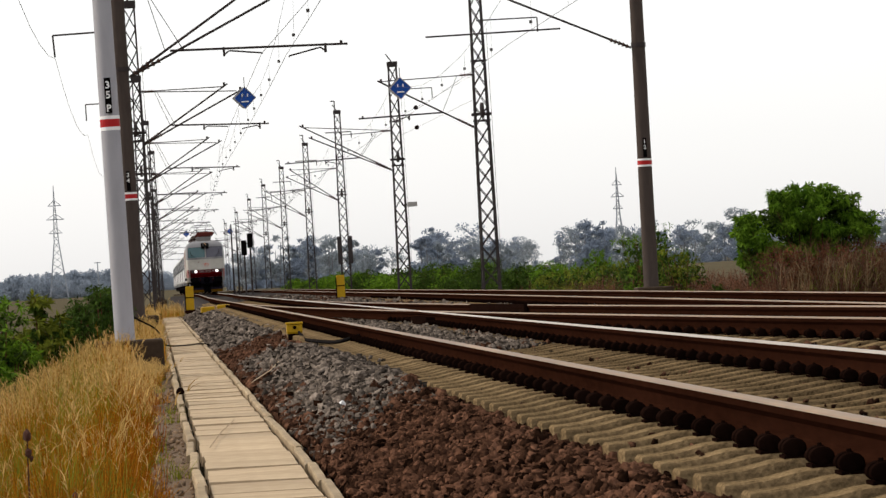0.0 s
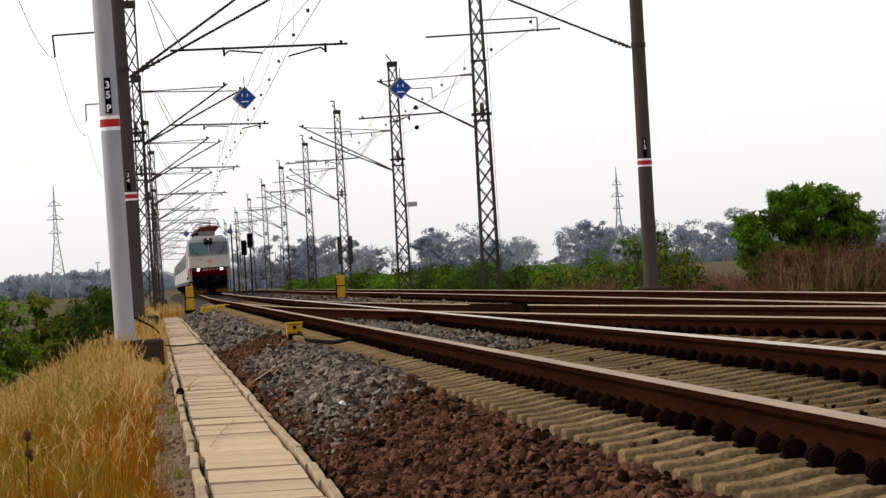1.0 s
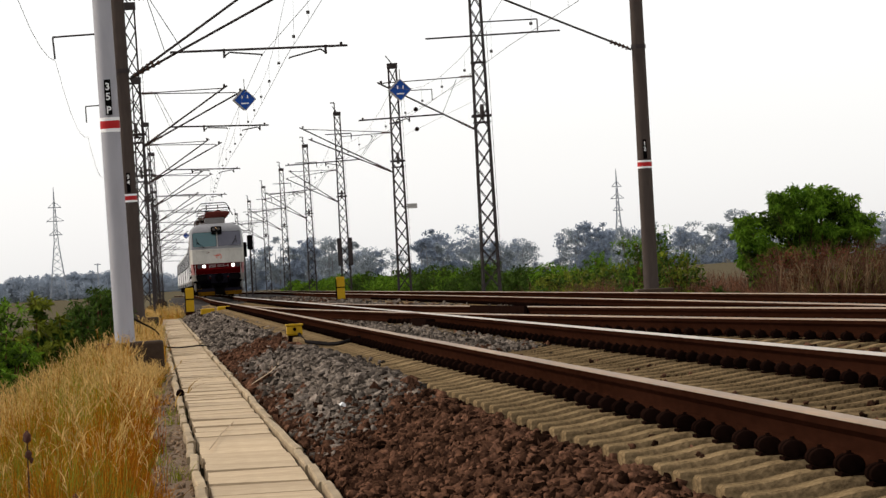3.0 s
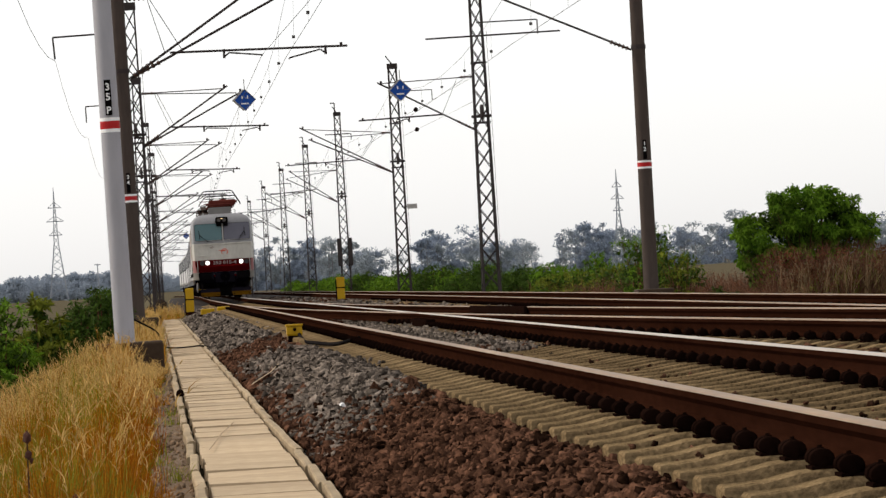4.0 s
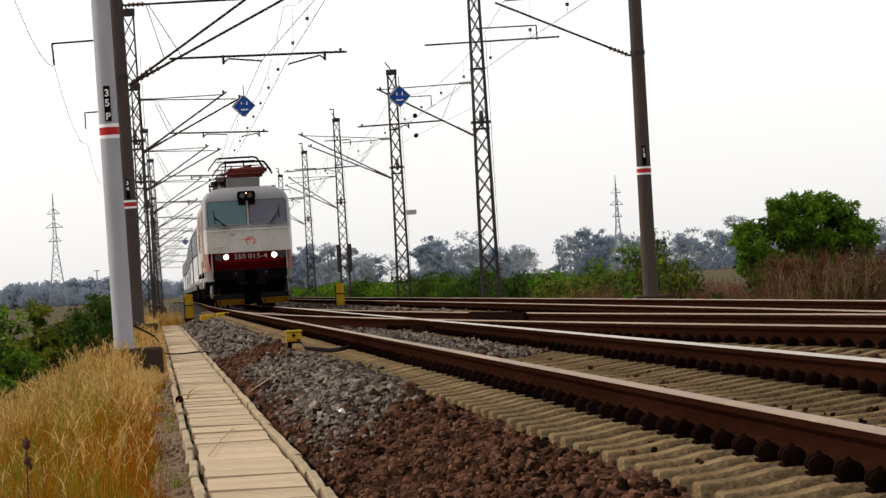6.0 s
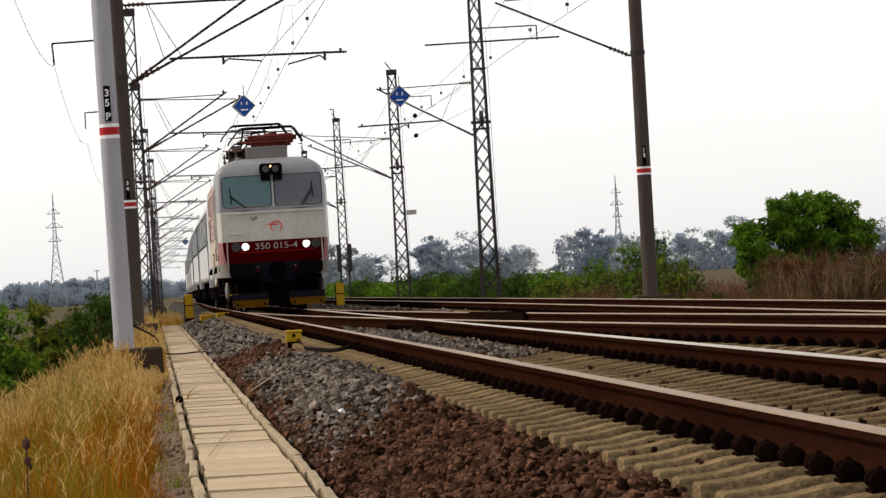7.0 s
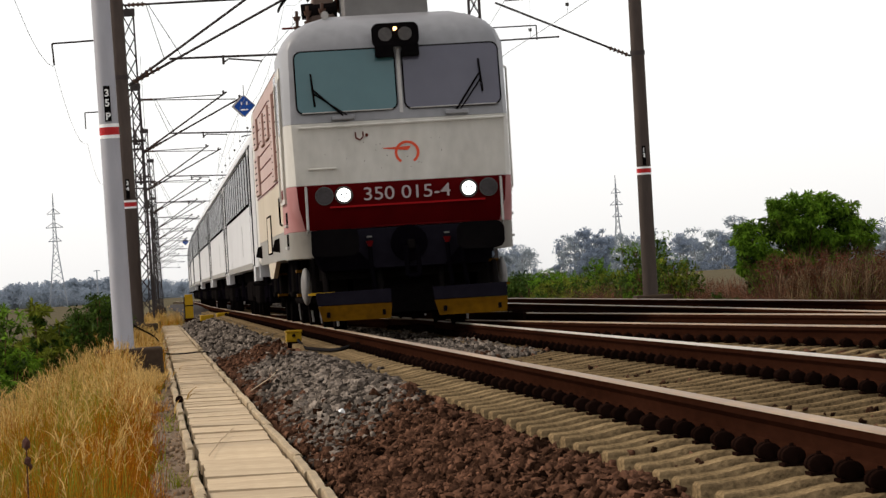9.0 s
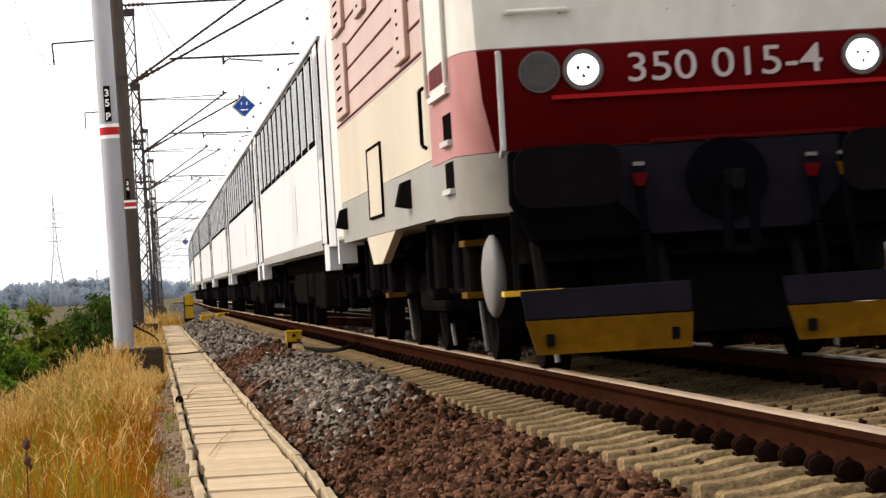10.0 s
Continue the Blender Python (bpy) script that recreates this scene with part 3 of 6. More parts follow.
def round_pole(name, label, height, r0, r1, material, band_z, digits):
    """Tapered round pole with a red and white band, number plate and footing."""
    t = thing(name, label, "pole", "round poles")
    part("shaft", Shape().loft([[(r * math.cos(a), r * math.sin(a), z) for a in [2 * math.pi * i / 20 for i in range(20)]]
         for z, r in ((-0.5, r0), (height * 0.5, (r0 + r1) / 2), (height, r1))]), material, t, smooth="angle")
    rr = r0 + (r1 - r0) * band_z / height + 0.004
    for z0, z1, mat in ((band_z - 0.085, band_z - 0.045, WHITE), (band_z - 0.045, band_z + 0.045, RED), (band_z + 0.045, band_z + 0.085, WHITE)):
        part("painted_band", Shape().tube((0, 0, z0), (0, 0, z1), rr, n=20), mat, t, "white painted band" if mat is WHITE else "red painted band")
    part("footing", Shape().box(-0.34, 0.44, -0.34, 0.34, -0.75, -0.06), FOUND, t, "cracked concrete footing", 0.03)
    part("collar", Shape().tube((0, 0, 5.0), (0, 0, 5.09), r1 + 0.03, n=16), LATTICE, t)
    if digits:
        rr += 0.012
        plate = part("number_plate", Shape().box(-0.038, 0.038, -rr - 0.006, -rr, band_z + 0.11, band_z + 0.52), BLACK, t, "black plate with white characters")
        for ch, z in zip(digits, (band_z + 0.40, band_z + 0.285, band_z + 0.13)):
            letters(ch, 0.115, WHITE, plate, Matrix.Translation((0, -rr - 0.008, z)) @ pose(0, 0, 0, 90, 0, 0))
    return t


def letters(text, size, material, parent, m, name="lettering", weight=0.022):
    cu = bpy.data.curves.new(name, "FONT")
    cu.body, cu.size, cu.align_x, cu.extrude, cu.offset = text, size, "CENTER", 0.002, size * weight
    tmp = bpy.data.objects.new(name, cu)
    me = bpy.data.meshes.new_from_object(tmp)
    bpy.data.objects.remove(tmp)
    me.materials.clear()
    me.materials.append(material)
    ob = new(name, me)
    ob.parent, ob.matrix_basis = parent, m
    return ob


LEFT_X, RIGHT_X = -0.38, 10.44
p = round_pole("round_pole", "light grey steel pole with a red band and black number plate", 7.5, 0.118, 0.100, POLE_GREY, 2.46, "35P")
p.matrix_basis = pose(LEFT_X + 0.015, 46.5, 0.04, 0, -0.6, 0)
cantilever(p, 1, 2.9, 4.95, 6.2)
p = round_pole("round_pole", "brown weathered concrete pole with a red and white band", 8.6, 0.165, 0.145, POLE_BROWN, 2.42, "34")
p.matrix_basis = pose(LEFT_X + 0.01, 83, 0.05, 0, -0.4, 0)
double_bracket(p, 1, (0.18, 4.89), ((2.78, 6.56), (3.62, 6.53)), 6.53, ((2.6, 6.52), (3.5, 6.50)), ((1.03, 5.37), (4.70, 5.29)), ((2.14, 2.92, 5.18), (4.24, 3.48, 5.08)), ((0.62, 6.53, 0.92), (0.66, 6.53, 1.29)))
part("outrigger", Shape().path([(0, 0, 5.85), (-1.36, 0, 5.83), (-1.34, 0, 5.38)], 0.02), LATTICE, p)
p = round_pole("round_pole", "brown concrete pole on a footing behind the second track", 8.6, 0.160, 0.128, POLE_BROWN, 2.56, "12")
p.matrix_basis = pose(RIGHT_X, 84, 0.02, 0, 0.3, 0)
cantilever(p, -1, 2.75, 4.99, 6.2, registration=False, double=False)

mast = lattice_mast("lattice_mast", "rust-dark steel lattice mast carrying the overhead line", 9.2)
mast.matrix_basis = pose(LEFT_X + 0.12, 124, 0.0, 0, 0, 0)
double_bracket(mast, 1, (0.2, 4.96), ((2.89, 6.70), (3.40, 6.54)), 6.60, ((2.75, 6.62), (3.16, 6.47)), ((1.10, 5.52), (4.10, 5.41)), ((2.10, 2.82, 5.36), (3.82, 3.28, 5.27)), ((0.62, 6.6, 1.05), (0.70, 6.6, 1.20)))
part("outrigger", Shape().path([(0, 0, 6.32), (-1.5, 0, 6.30), (-1.5, 0, 5.8)], 0.02), LATTICE, mast)
for y in (167, 212, 258, 305, 355, 410, 470, 540, 620):
    copy_thing(mast, pose(LEFT_X + 0.1 + bend(y), y, dip(y)))
mast_r = lattice_mast("lattice_mast", "tall steel lattice mast beside the second track", 9.3)
mast_r.matrix_basis = pose(RIGHT_X, 124, -0.02)
double_bracket(mast_r, -1, (0.18, 4.91), ((3.17, 6.55),), 6.58, ((3.02, 6.52),), ((1.20, 5.46), (3.82, 5.41)), ((2.25, 2.75, 5.24),), ((0.70, 6.56, 1.20),))
part("outrigger", Shape().path([(0, 0, 8.25), (1.9, 0, 8.25), (1.9, 0, 7.8)], 0.022).path([(-1.6, 0, 7.82), (2.6, 0, 7.86)], 0.028), LATTICE, mast_r)
mast_g = lattice_mast("lattice_mast", "tall steel lattice mast with a double bracket", 9.2)
mast_g.matrix_basis = pose(RIGHT_X, 167, dip(167))
double_bracket(mast_g, -1, (0.2, 4.88), ((4.01, 6.96), (3.65, 6.46)), 6.55, ((3.87, 6.88), (2.29, 6.49)), ((1.52, 5.50), (4.69, 5.42)), ((3.0, 2.4, 5.25),), ((0.77, 6.52, 1.52), (0.86, 6.52, 1.60)))
part("outrigger", Shape().path([(0, 0, 8.25), (1.6, 0, 8.25), (1.6, 0, 7.8)], 0.02), LATTICE, mast_g)
mast_f = lattice_mast("lattice_mast", "tall steel lattice mast far along the second track", 10.0)
mast_f.matrix_basis = pose(RIGHT_X + 0.2 + bend(231), 231, dip(231))
double_bracket(mast_f, -1, (0.2, 5.02), ((2.96, 6.98), (3.15, 6.55)), 6.88, ((2.85, 6.93), (2.9, 6.6)), ((1.45, 5.85), (4.18, 5.68)), ((2.8, 2.3, 5.42),), ((0.7, 6.85, 1.42), (0.8, 6.85, 1.55)))
part("outrigger", Shape().path([(-0.75, 0, 8.95), (0.75, 0, 8.95), (0.75, 0, 8.6)], 0.03), LATTICE, mast_f)
part("lightning_horn", Shape().path([(-0.12, 0, 10.15), (-0.12, 0, 10.75), (-0.35, 0, 10.75)], 0.035, 5), LATTICE, mast_f)
for y in (282, 336, 391, 450, 520, 600):
    copy_thing(mast_f, pose(RIGHT_X + bend(y), y, dip(y)))


# ================= the overhead wires =================
def wire_run(name, label, x, z, sag, r, stations, zig=0.2):
    sh = Shape()
    pts = []
    for a, b in zip(stations, stations[1:]):
        for k in range(6):
            u = k / 6
            y = a + (b - a) * u
            i = stations.index(a)
            za = zig * (1 if i % 2 else -1)
            pts.append((x + bend(y) + za * (1 - 2 * u), y, z - sag * 4 * u * (1 - u) + dip(y)))
    return tagged(part(name, sh.path(pts, r, 4), WIRE), label, "overhead wire", "overhead wires")


STATIONS = [6, 46.5, 83, 124, 167, 212, 258, 305, 355, 410, 470, 540, 620]
for cx0 in (NEAR, SECOND):
    wire_run("contact_wire", "taut dark contact wire above the track", cx0, 5.22, 0.03, 0.0055, STATIONS, 0.04)
    messenger = wire_run("catenary_wire", "sagging catenary wire above the contact wire", cx0, 6.40, 0.75, 0.0045, STATIONS, 0.0)
    for a, b in zip(STATIONS[1:8], STATIONS[2:9]):
        i = STATIONS.index(a)
        za = 0.04 * (1 if i % 2 else -1)
        for u in (0.12, 0.31, 0.5, 0.69, 0.88):
            y = a + (b - a) * u
            x = cx0 + bend(y) + za * (1 - 2 * u)
            drop = part("dropper", Shape().tube((x, y, 5.21 + dip(y)), (cx0 + bend(y), y, 6.4 - 0.75 * 4 * u * (1 - u) + dip(y)), 0.0032, n=4), WIRE, messenger, "thin dropper wire")
            part("clamp", Shape().box(x - 0.03, x + 0.03, y - 0.02, y + 0.02, 5.32, 5.38), WIRE, drop)
spare = Shape().path([(3.45, 46.5, 5.3), (2.51, 83, 5.27), (2.62, 124, 5.38), (3.0, 167, 5.6)], 0.0055, 4)
tagged(part("contact_wire", spare, WIRE), "second contact wire that runs beside the first", "overhead wire", "overhead wires")
wire_run("feeder_wire", "thin feeder wire slung along the masts", -1.74, 5.4, 0.5, 0.005, STATIONS, 0.0)


def blue_sign(x, y, z):
    """Diamond-shaped blue plate with white marks, hung over the track."""
    t = thing("diamond_sign", "blue diamond sign with white marks over the track", "sign", "diamond signs", m=pose(x, y, z))
    s = 0.335
    part("plate", Shape().loft([[(0, 0.0, -s), (s, 0.0, 0), (0, 0.0, s), (-s, 0.0, 0)], [(0, 0.03, -s), (s, 0.03, 0), (0, 0.03, s), (-s, 0.03, 0)]]), BLUE, t, "blue enamel plate")
    for k in range(4):
        m = Matrix.Rotation(k * math.pi / 2, 3, "Y")
        a, b = m @ Vector((0, -0.008, -s)), m @ Vector((s, -0.008, 0))
        part("rim", Shape().tube(a, b, 0.013, n=4), L_STEEL, t, "pale grey rim")
    part("mark", Shape().box(-0.10, -0.065, -0.012, -0.003, 0.035, 0.13), WHITE, t, "white mark")
    part("mark", Shape().box(0.065, 0.10, -0.012, -0.003, 0.035, 0.13), WHITE, t, "white mark")
    part("mark", Shape().box(-0.115, 0.115, -0.012, -0.003, -0.135, -0.095), WHITE, t, "white mark")
    part("back_plate", Shape().loft([[(-0.06, 0.05, -s), (s - 0.06, 0.05, 0), (-0.06, 0.05, s), (-s - 0.06, 0.05, 0)],
         [(-0.06, 0.07, -s), (s - 0.06, 0.07, 0), (-0.06, 0.07, s), (-s - 0.06, 0.07, 0)]]), L_STEEL, t, "grey back plate")
    part("hanger", Shape().tube((0, 0.04, s * 0.8), (0, 0.04, s + 0.30), 0.012, n=5), WIRE, t)
    return t


blue_sign(3.13, 123.2, 6.20)
blue_sign(7.92, 123.2, 6.23)
blue_sign(NEAR + bend(430), 430, 6.0)
blue_sign(SECOND + bend(430), 430, 6.0)


# ================= trackside equipment =================
def marker_cabinet(x, y, z, h):
    t = thing("marker_cabinet", "tall yellow trackside cabinet with a black band", "cabinet", "yellow cabinets", m=pose(x, y, z))
    part("housing", Shape().box(-0.14, 0.14, -0.1, 0.1, 0.0, h), YELLOW, t, "yellow painted housing", 0.015)
    part("band", Shape().box(-0.145, 0.145, -0.105, 0.105, h * 0.50, h * 0.55), BLACK, t, "black band")
    part("rail_guard", Shape().box(-0.17, -0.14, -0.1, 0.1, -0.3, h * 0.9), BLACK, t, "black steel edge")
    part("base", Shape().box(-0.2, 0.2, -0.16, 0.16, -0.32, 0.0), RUST, t, "rusty base", 0.02)
    return t


marker_cabinet(1.22, 139, -0.30, 0.82)
marker_cabinet(6.55, 141, -0.18, 0.78)
box = thing("point_machine", "yellow point machine with a split lid beside the rail", "point machine", m=pose(2.12, 123.5, -0.26))
part("housing", Shape().box(-0.72, -0.30, -0.4, 0.4, -0.05, 0.13), YELLOW, box, "yellow housing", 0.03)
part("motor_cover", Shape().box(-0.22, 0.60, -0.4, 0.4, -0.04, 0.17), YELLOW, box, "yellow motor cover", 0.04)
part("base_frame", Shape().box(-0.8, 0.7, -0.5, 0.5, -0.14, -0.04), CLIP, box)
part("throw_rod", Shape().tube((0.6, 0, 0.0), (1.5, 0, 0.0), 0.03), CLIP, box)

det = thing("cable_box", "small yellow cable box on a black stand in the ballast", "cable box", m=pose(1.875, 54.7, -0.268))
part("housing", Shape().loft([[(-0.100, -0.10, 0.10), (0.100, -0.10, 0.10), (0.100, 0.10, 0.10), (-0.100, 0.10, 0.10)],
     [(-0.108, -0.11, 0.13), (0.108, -0.11, 0.13), (0.108, 0.11, 0.13), (-0.108, 0.11, 0.13)],
     [(-0.104, -0.10, 0.225), (0.104, -0.10, 0.225), (0.104, 0.10, 0.225), (-0.104, 0.10, 0.225)]]), YELLOW, det, "yellow housing", 0.008)
part("lid", Shape().box(-0.118, 0.118, -0.115, 0.115, 0.228, 0.258), YELLOW, det, "yellow lid", 0.008)
part("gland", Shape().tube((0, -0.11, 0.185), (0, -0.135, 0.185), 0.025, n=10), CLIP, det)
part("stand", Shape().box(-0.088, 0.088, -0.08, 0.08, 0.02, 0.10).box(-0.065, 0.065, -0.05, 0.05, -0.2, 0.03), CLIP, det, "black stand")


def cable(name, label, pts, r):
    cu = bpy.data.curves.new(name, "CURVE")
    cu.dimensions, cu.bevel_depth, cu.bevel_resolution = "3D", r, 2
    sp = cu.splines.new("NURBS")
    sp.points.add(len(pts) - 1)
    for q, c in zip(sp.points, pts):
        q.co = (*c, 1)
    sp.use_endpoint_u, sp.order_u = True, 3
    cu.materials.append(RUBBER)
    return tagged(new(name, cu), label, "cable")


cable("cable", "black rubber cable from the yellow box to the rail", [(1.93, 54.5, -0.15), (1.95, 53.8, -0.21), (1.87, 50.5, -0.20), (1.80, 47.2, -0.155), (1.88, 45.6, -0.155), (2.0, 44.7, -0.155), (2.16, 44.7, -0.12), (2.26, 44.9, -0.10)], 0.022)
cable("cable", "black cable looping from the grey pole across the walkway", [(-0.28, 46.5, 0.27), (-0.25, 49.0, 0.22), (-0.17, 53.0, 0.13), (-0.03, 58.0, 0.00), (0.06, 63.0, -0.16),
      (0.10, 68.0, -0.38), (0.15, 68.0, -0.425), (0.33, 67.6, -0.435), (0.55, 67.8, -0.432), (0.76, 68.4, -0.425), (0.90, 68.8, -0.47)], 0.013)
twig = thing("dry_twig", "pale dry bent twig lying on the ballast", "twig", m=pose(0, 0, 0))
part("stick", Shape().path([(0.86, 37.5, -0.36), (1.12, 40.2, -0.315), (1.36, 44.4, -0.29), (1.70, 50.0, -0.30)], 0.005, 5), SLAB, twig)
straw = thing("straw", "dry straw lying across a walkway slab", "straw", m=pose(0, 0, 0))
part("stalk", Shape().path([(0.291, 25.31, -0.446), (0.409, 27.86, -0.446), (0.540, 30.10, -0.446)], 0.003, 5), KERB, straw)
shard = thing("stone", "pale white chip of stone on the brown ballast", "stone", m=pose(1.15, 25.5, -0.225, 20, 15, 40) @ Matrix.Scale(0.7, 4))
part("chip", Shape().hexa([(-0.03, -0.015, -0.008), (0.035, -0.02, -0.008), (0.02, 0.03, -0.008), (-0.02, 0.025, -0.008), (-0.02, -0.01, 0.02), (0.03, -0.012, 0.012), (0.012, 0.02, 0.026), (-0.012, 0.016, 0.016)]), WHITE, shard)
lump = thing("stone", "dark stone lying on the edge of the walkway", "stone", m=pose(0.19, 37.8, -0.42))
part("lump", Shape().loft([[(r * math.cos(a), r * math.sin(a), z) for a in (0, 1.1, 2.0, 3.2, 4.1, 5.2)] for z, r in ((-0.02, 0.03), (0.0, 0.042), (0.03, 0.03), (0.045, 0.012))]), CLIP, lump)


def signal(x, y, z, h):
    t = thing("signal_post", "dark signal post with an oblong head", "railway signal", "signals", m=pose(x, y, z))
    part("post", Shape().tube((0, 0, -0.4), (0, 0, h), 0.06, n=8), LATTICE, t)
    part("signal_head", Shape().box(-0.2, 0.2, -0.08, 0.08, h - 0.6, h + 0.45), BLACK, t, "black signal head", 0.04)
    part("hood", Shape().box(-0.17, 0.17, -0.22, -0.08, h + 0.2, h + 0.24), BLACK, t)
    return t


signal(5.8 + bend(285), 285, dip(285), 3.2)
signal(6.35 + bend(330), 290, dip(290), 3.75)
for x, y, h in ((5.24, 300, 5.1), (6.0, 318, 5.1), (5.1, 380, 4.6)):
    t = thing("line_post", "slim dark post beside the far tracks", "post", "slim posts", m=pose(x + bend(y), y, dip(y)))
    part("shaft", Shape().tube((0, 0, -0.4), (0, 0, h), 0.075, 0.05, 8), LATTICE, t)
for s in (-1, 1):
    t = thing("transformer_box", "grey oblong box clamped to a mast", "equipment box", "mast boxes", m=pose(RIGHT_X + 0.2 + bend(231) + s * 0.30, 230.7, dip(231)))
    part("housing", Shape().box(-0.13, 0.13, -0.1, 0.1, 1.35, 2.95), LATTICE, t, bevel=0.02)
t = thing("number_plate", "small pale plate fixed beside a mast", "plate", m=pose(RIGHT_X + 0.28, 166.6, -0.28))
part("plate", Shape().box(-0.02, 0.40, -0.01, 0.01, 3.55, 3.75), L_STEEL, t)
part("bracket", Shape().box(-0.25, 0.0, -0.008, 0.008, 3.62, 3.66), LATTICE, t)
for z0, z1 in ((6.55, 6.85), (5.8, 6.1)):
    t = thing("span_wire", "thin span wire with a dark insulator between two masts", "overhead wire", "span wires", m=pose(RIGHT_X - 0.2, 0, 0))
    part("wire", Shape().tube((0, 124.0, z0), (0, 167.0, z1), 0.005, n=4), WIRE, t)
    part("insulator", Shape().tube((0, 150.9, z0 + (z1 - z0) * 0.63), (0, 151.3, z0 + (z1 - z0) * 0.63), 0.085, 0.07, 10), CLIP, t, "dark ribbed insulator")


# ================= pylons and other far things =================
def pylon(x, y, z, h, w):
    t = thing("power_pylon", "pale grey high-voltage lattice pylon in the distance", "pylon", "power pylons", m=pose(x, y, z))
    legs = Shape()
    for a in (-1, 1):
        for b in (-1, 1):
            legs.tube((a * w, b * w, 0), (a * w * 0.25, b * w * 0.25, h * 0.5), 0.22, 0.17, 4)
            legs.tube((a * w * 0.25, b * w * 0.25, h * 0.5), (0, 0, h), 0.17, 0.10, 4)
    part("tower_legs", legs, FAR_STEEL, t)
    br = Shape()
    for i in range(16):
        z0, z1 = h * i / 16, h * (i + 1) / 16
        f = lambda q: w * (1 - 0.75 * q / (h * 0.5)) if q < h * 0.5 else w * 0.25 * (1 - (q - h * 0.5) / (h * 0.5))
        for s in (1, -1):
            br.tube((-f(z0) * s, -f(z0), z0), (f(z1) * s, -f(z1), z1), 0.09, n=4)
            br.tube((-f(z0), -f(z0) * s, z0), (-f(z1), f(z1) * s, z1), 0.09, n=4)
    part("bracing", br, FAR_STEEL, t)
    for q, r in ((0.58, 0.75), (0.70, 1.0), (0.82, 0.75)):
        part("crossarm", Shape().tube((-w * r * 0.95, 0, h * q), (w * r * 0.95, 0, h * q), 0.16, n=4).tube((-w * r * 0.95, 0, h * q), (0, 0, h * q + 1.6), 0.1, n=4).tube((w * r * 0.95, 0, h * q), (0, 0, h * q + 1.6), 0.1, n=4), FAR_STEEL, t)
    return t


pylon(-26.9, 1150, -1.5, 32.6, 2.6)
pylon(134.6, 1150, -1.5, 28.6, 2.0)
t = thing("far_post", "thin wooden line post in the field", "post", m=pose(-8.4, 620, -1.3))
part("shaft", Shape().tube((0, 0, 0), (0, 0, 6.2), 0.12, 0.09, 6), FAR_STEEL, t)
part("crossarm", Shape().box(-0.5, 0.5, -0.05, 0.05, 6.0, 6.12), FAR_STEEL, t)


# ================= plants =================
def leaves(name, blobs, count, size, seed, inner=0.45):
    """Many small leaves in the shells of clumps: blobs are rows of x, y, z, rx, ry, rz."""
    rng = np.random.default_rng(seed)
    b = np.array(blobs)
    vol = (b[:, 3] * b[:, 5]) ** 0.9
    pick = rng.choice(len(b), count, p=vol / vol.sum())
    d = rng.normal(size=(count, 3))
    d /= np.linalg.norm(d, axis=1)[:, None]
    r = rng.uniform(inner, 1.06, count) ** 0.6
    c = b[pick, :3] + d * b[pick, 3:] * r[:, None]
    u = rng.normal(size=(count, 3)) + d * 0.3
    u[:, 2] -= 0.35
    u /= np.linalg.norm(u, axis=1)[:, None]
    w = np.cross(u, d + rng.normal(size=(count, 3)) * 0.7)
    w /= np.linalg.norm(w, axis=1)[:, None] + 1e-6
    s = size * rng.uniform(0.6, 1.35, count)[:, None]
    k = np.cross(u, w) * s * 0.18
    v = np.stack([c - u * s, c + w * s * 0.42 - k, c + u * s, c - w * s * 0.42 - k], 1).reshape(-1, 3)
    i = np.arange(count)[:, None] * 4
    f = np.concatenate([i + np.array([[0, 1, 2]]), i + np.array([[0, 2, 3]])])
    return triangles(name, v, f)


def sprigs(name, blobs, count, size, seed, inner=0.5, per=8, narrow=0.27):
    """Leaves in whorls that face outwards from the shells of clumps and droop at the tips."""
    rng = np.random.default_rng(seed)
    b = np.array(blobs)
    n = count // per
    vol = (b[:, 3] * b[:, 5]) ** 0.9
    pick = rng.choice(len(b), n, p=vol / vol.sum())
    d = rng.normal(size=(n, 3)) + np.array([0, -0.15, 0.35])
    d /= np.linalg.norm(d, axis=1)[:, None]
    r = rng.uniform(inner, 1.10, n) ** 0.6
    c = np.repeat(b[pick, :3] + d * b[pick, 3:] * r[:, None], per, 0)
    d = np.repeat(d, per, 0)
    m = n * per
    u = rng.normal(size=(m, 3)) + d * 0.55
    u[:, 2] -= 0.45
    u /= np.linalg.norm(u, axis=1)[:, None]
    w = np.cross(u, d + rng.normal(size=(m, 3)) * 0.35)
    w /= np.linalg.norm(w, axis=1)[:, None] + 1e-6
    s = (size * rng.uniform(0.7, 1.4, m) * np.repeat(rng.uniform(0.75, 1.3, n), per))[:, None]
    k = np.array([0, 0, -1.0]) * s
    v = np.stack([c, c + u * s * 0.9 + w * s * narrow, c + u * s * 1.9 + k * 0.35, c + u * s * 0.9 - w * s * narrow], 1).reshape(-1, 3)
    i = np.arange(m)[:, None] * 4
    return triangles(name, v, np.concatenate([i + np.array([[0, 1, 2]]), i + np.array([[0, 2, 3]])]))


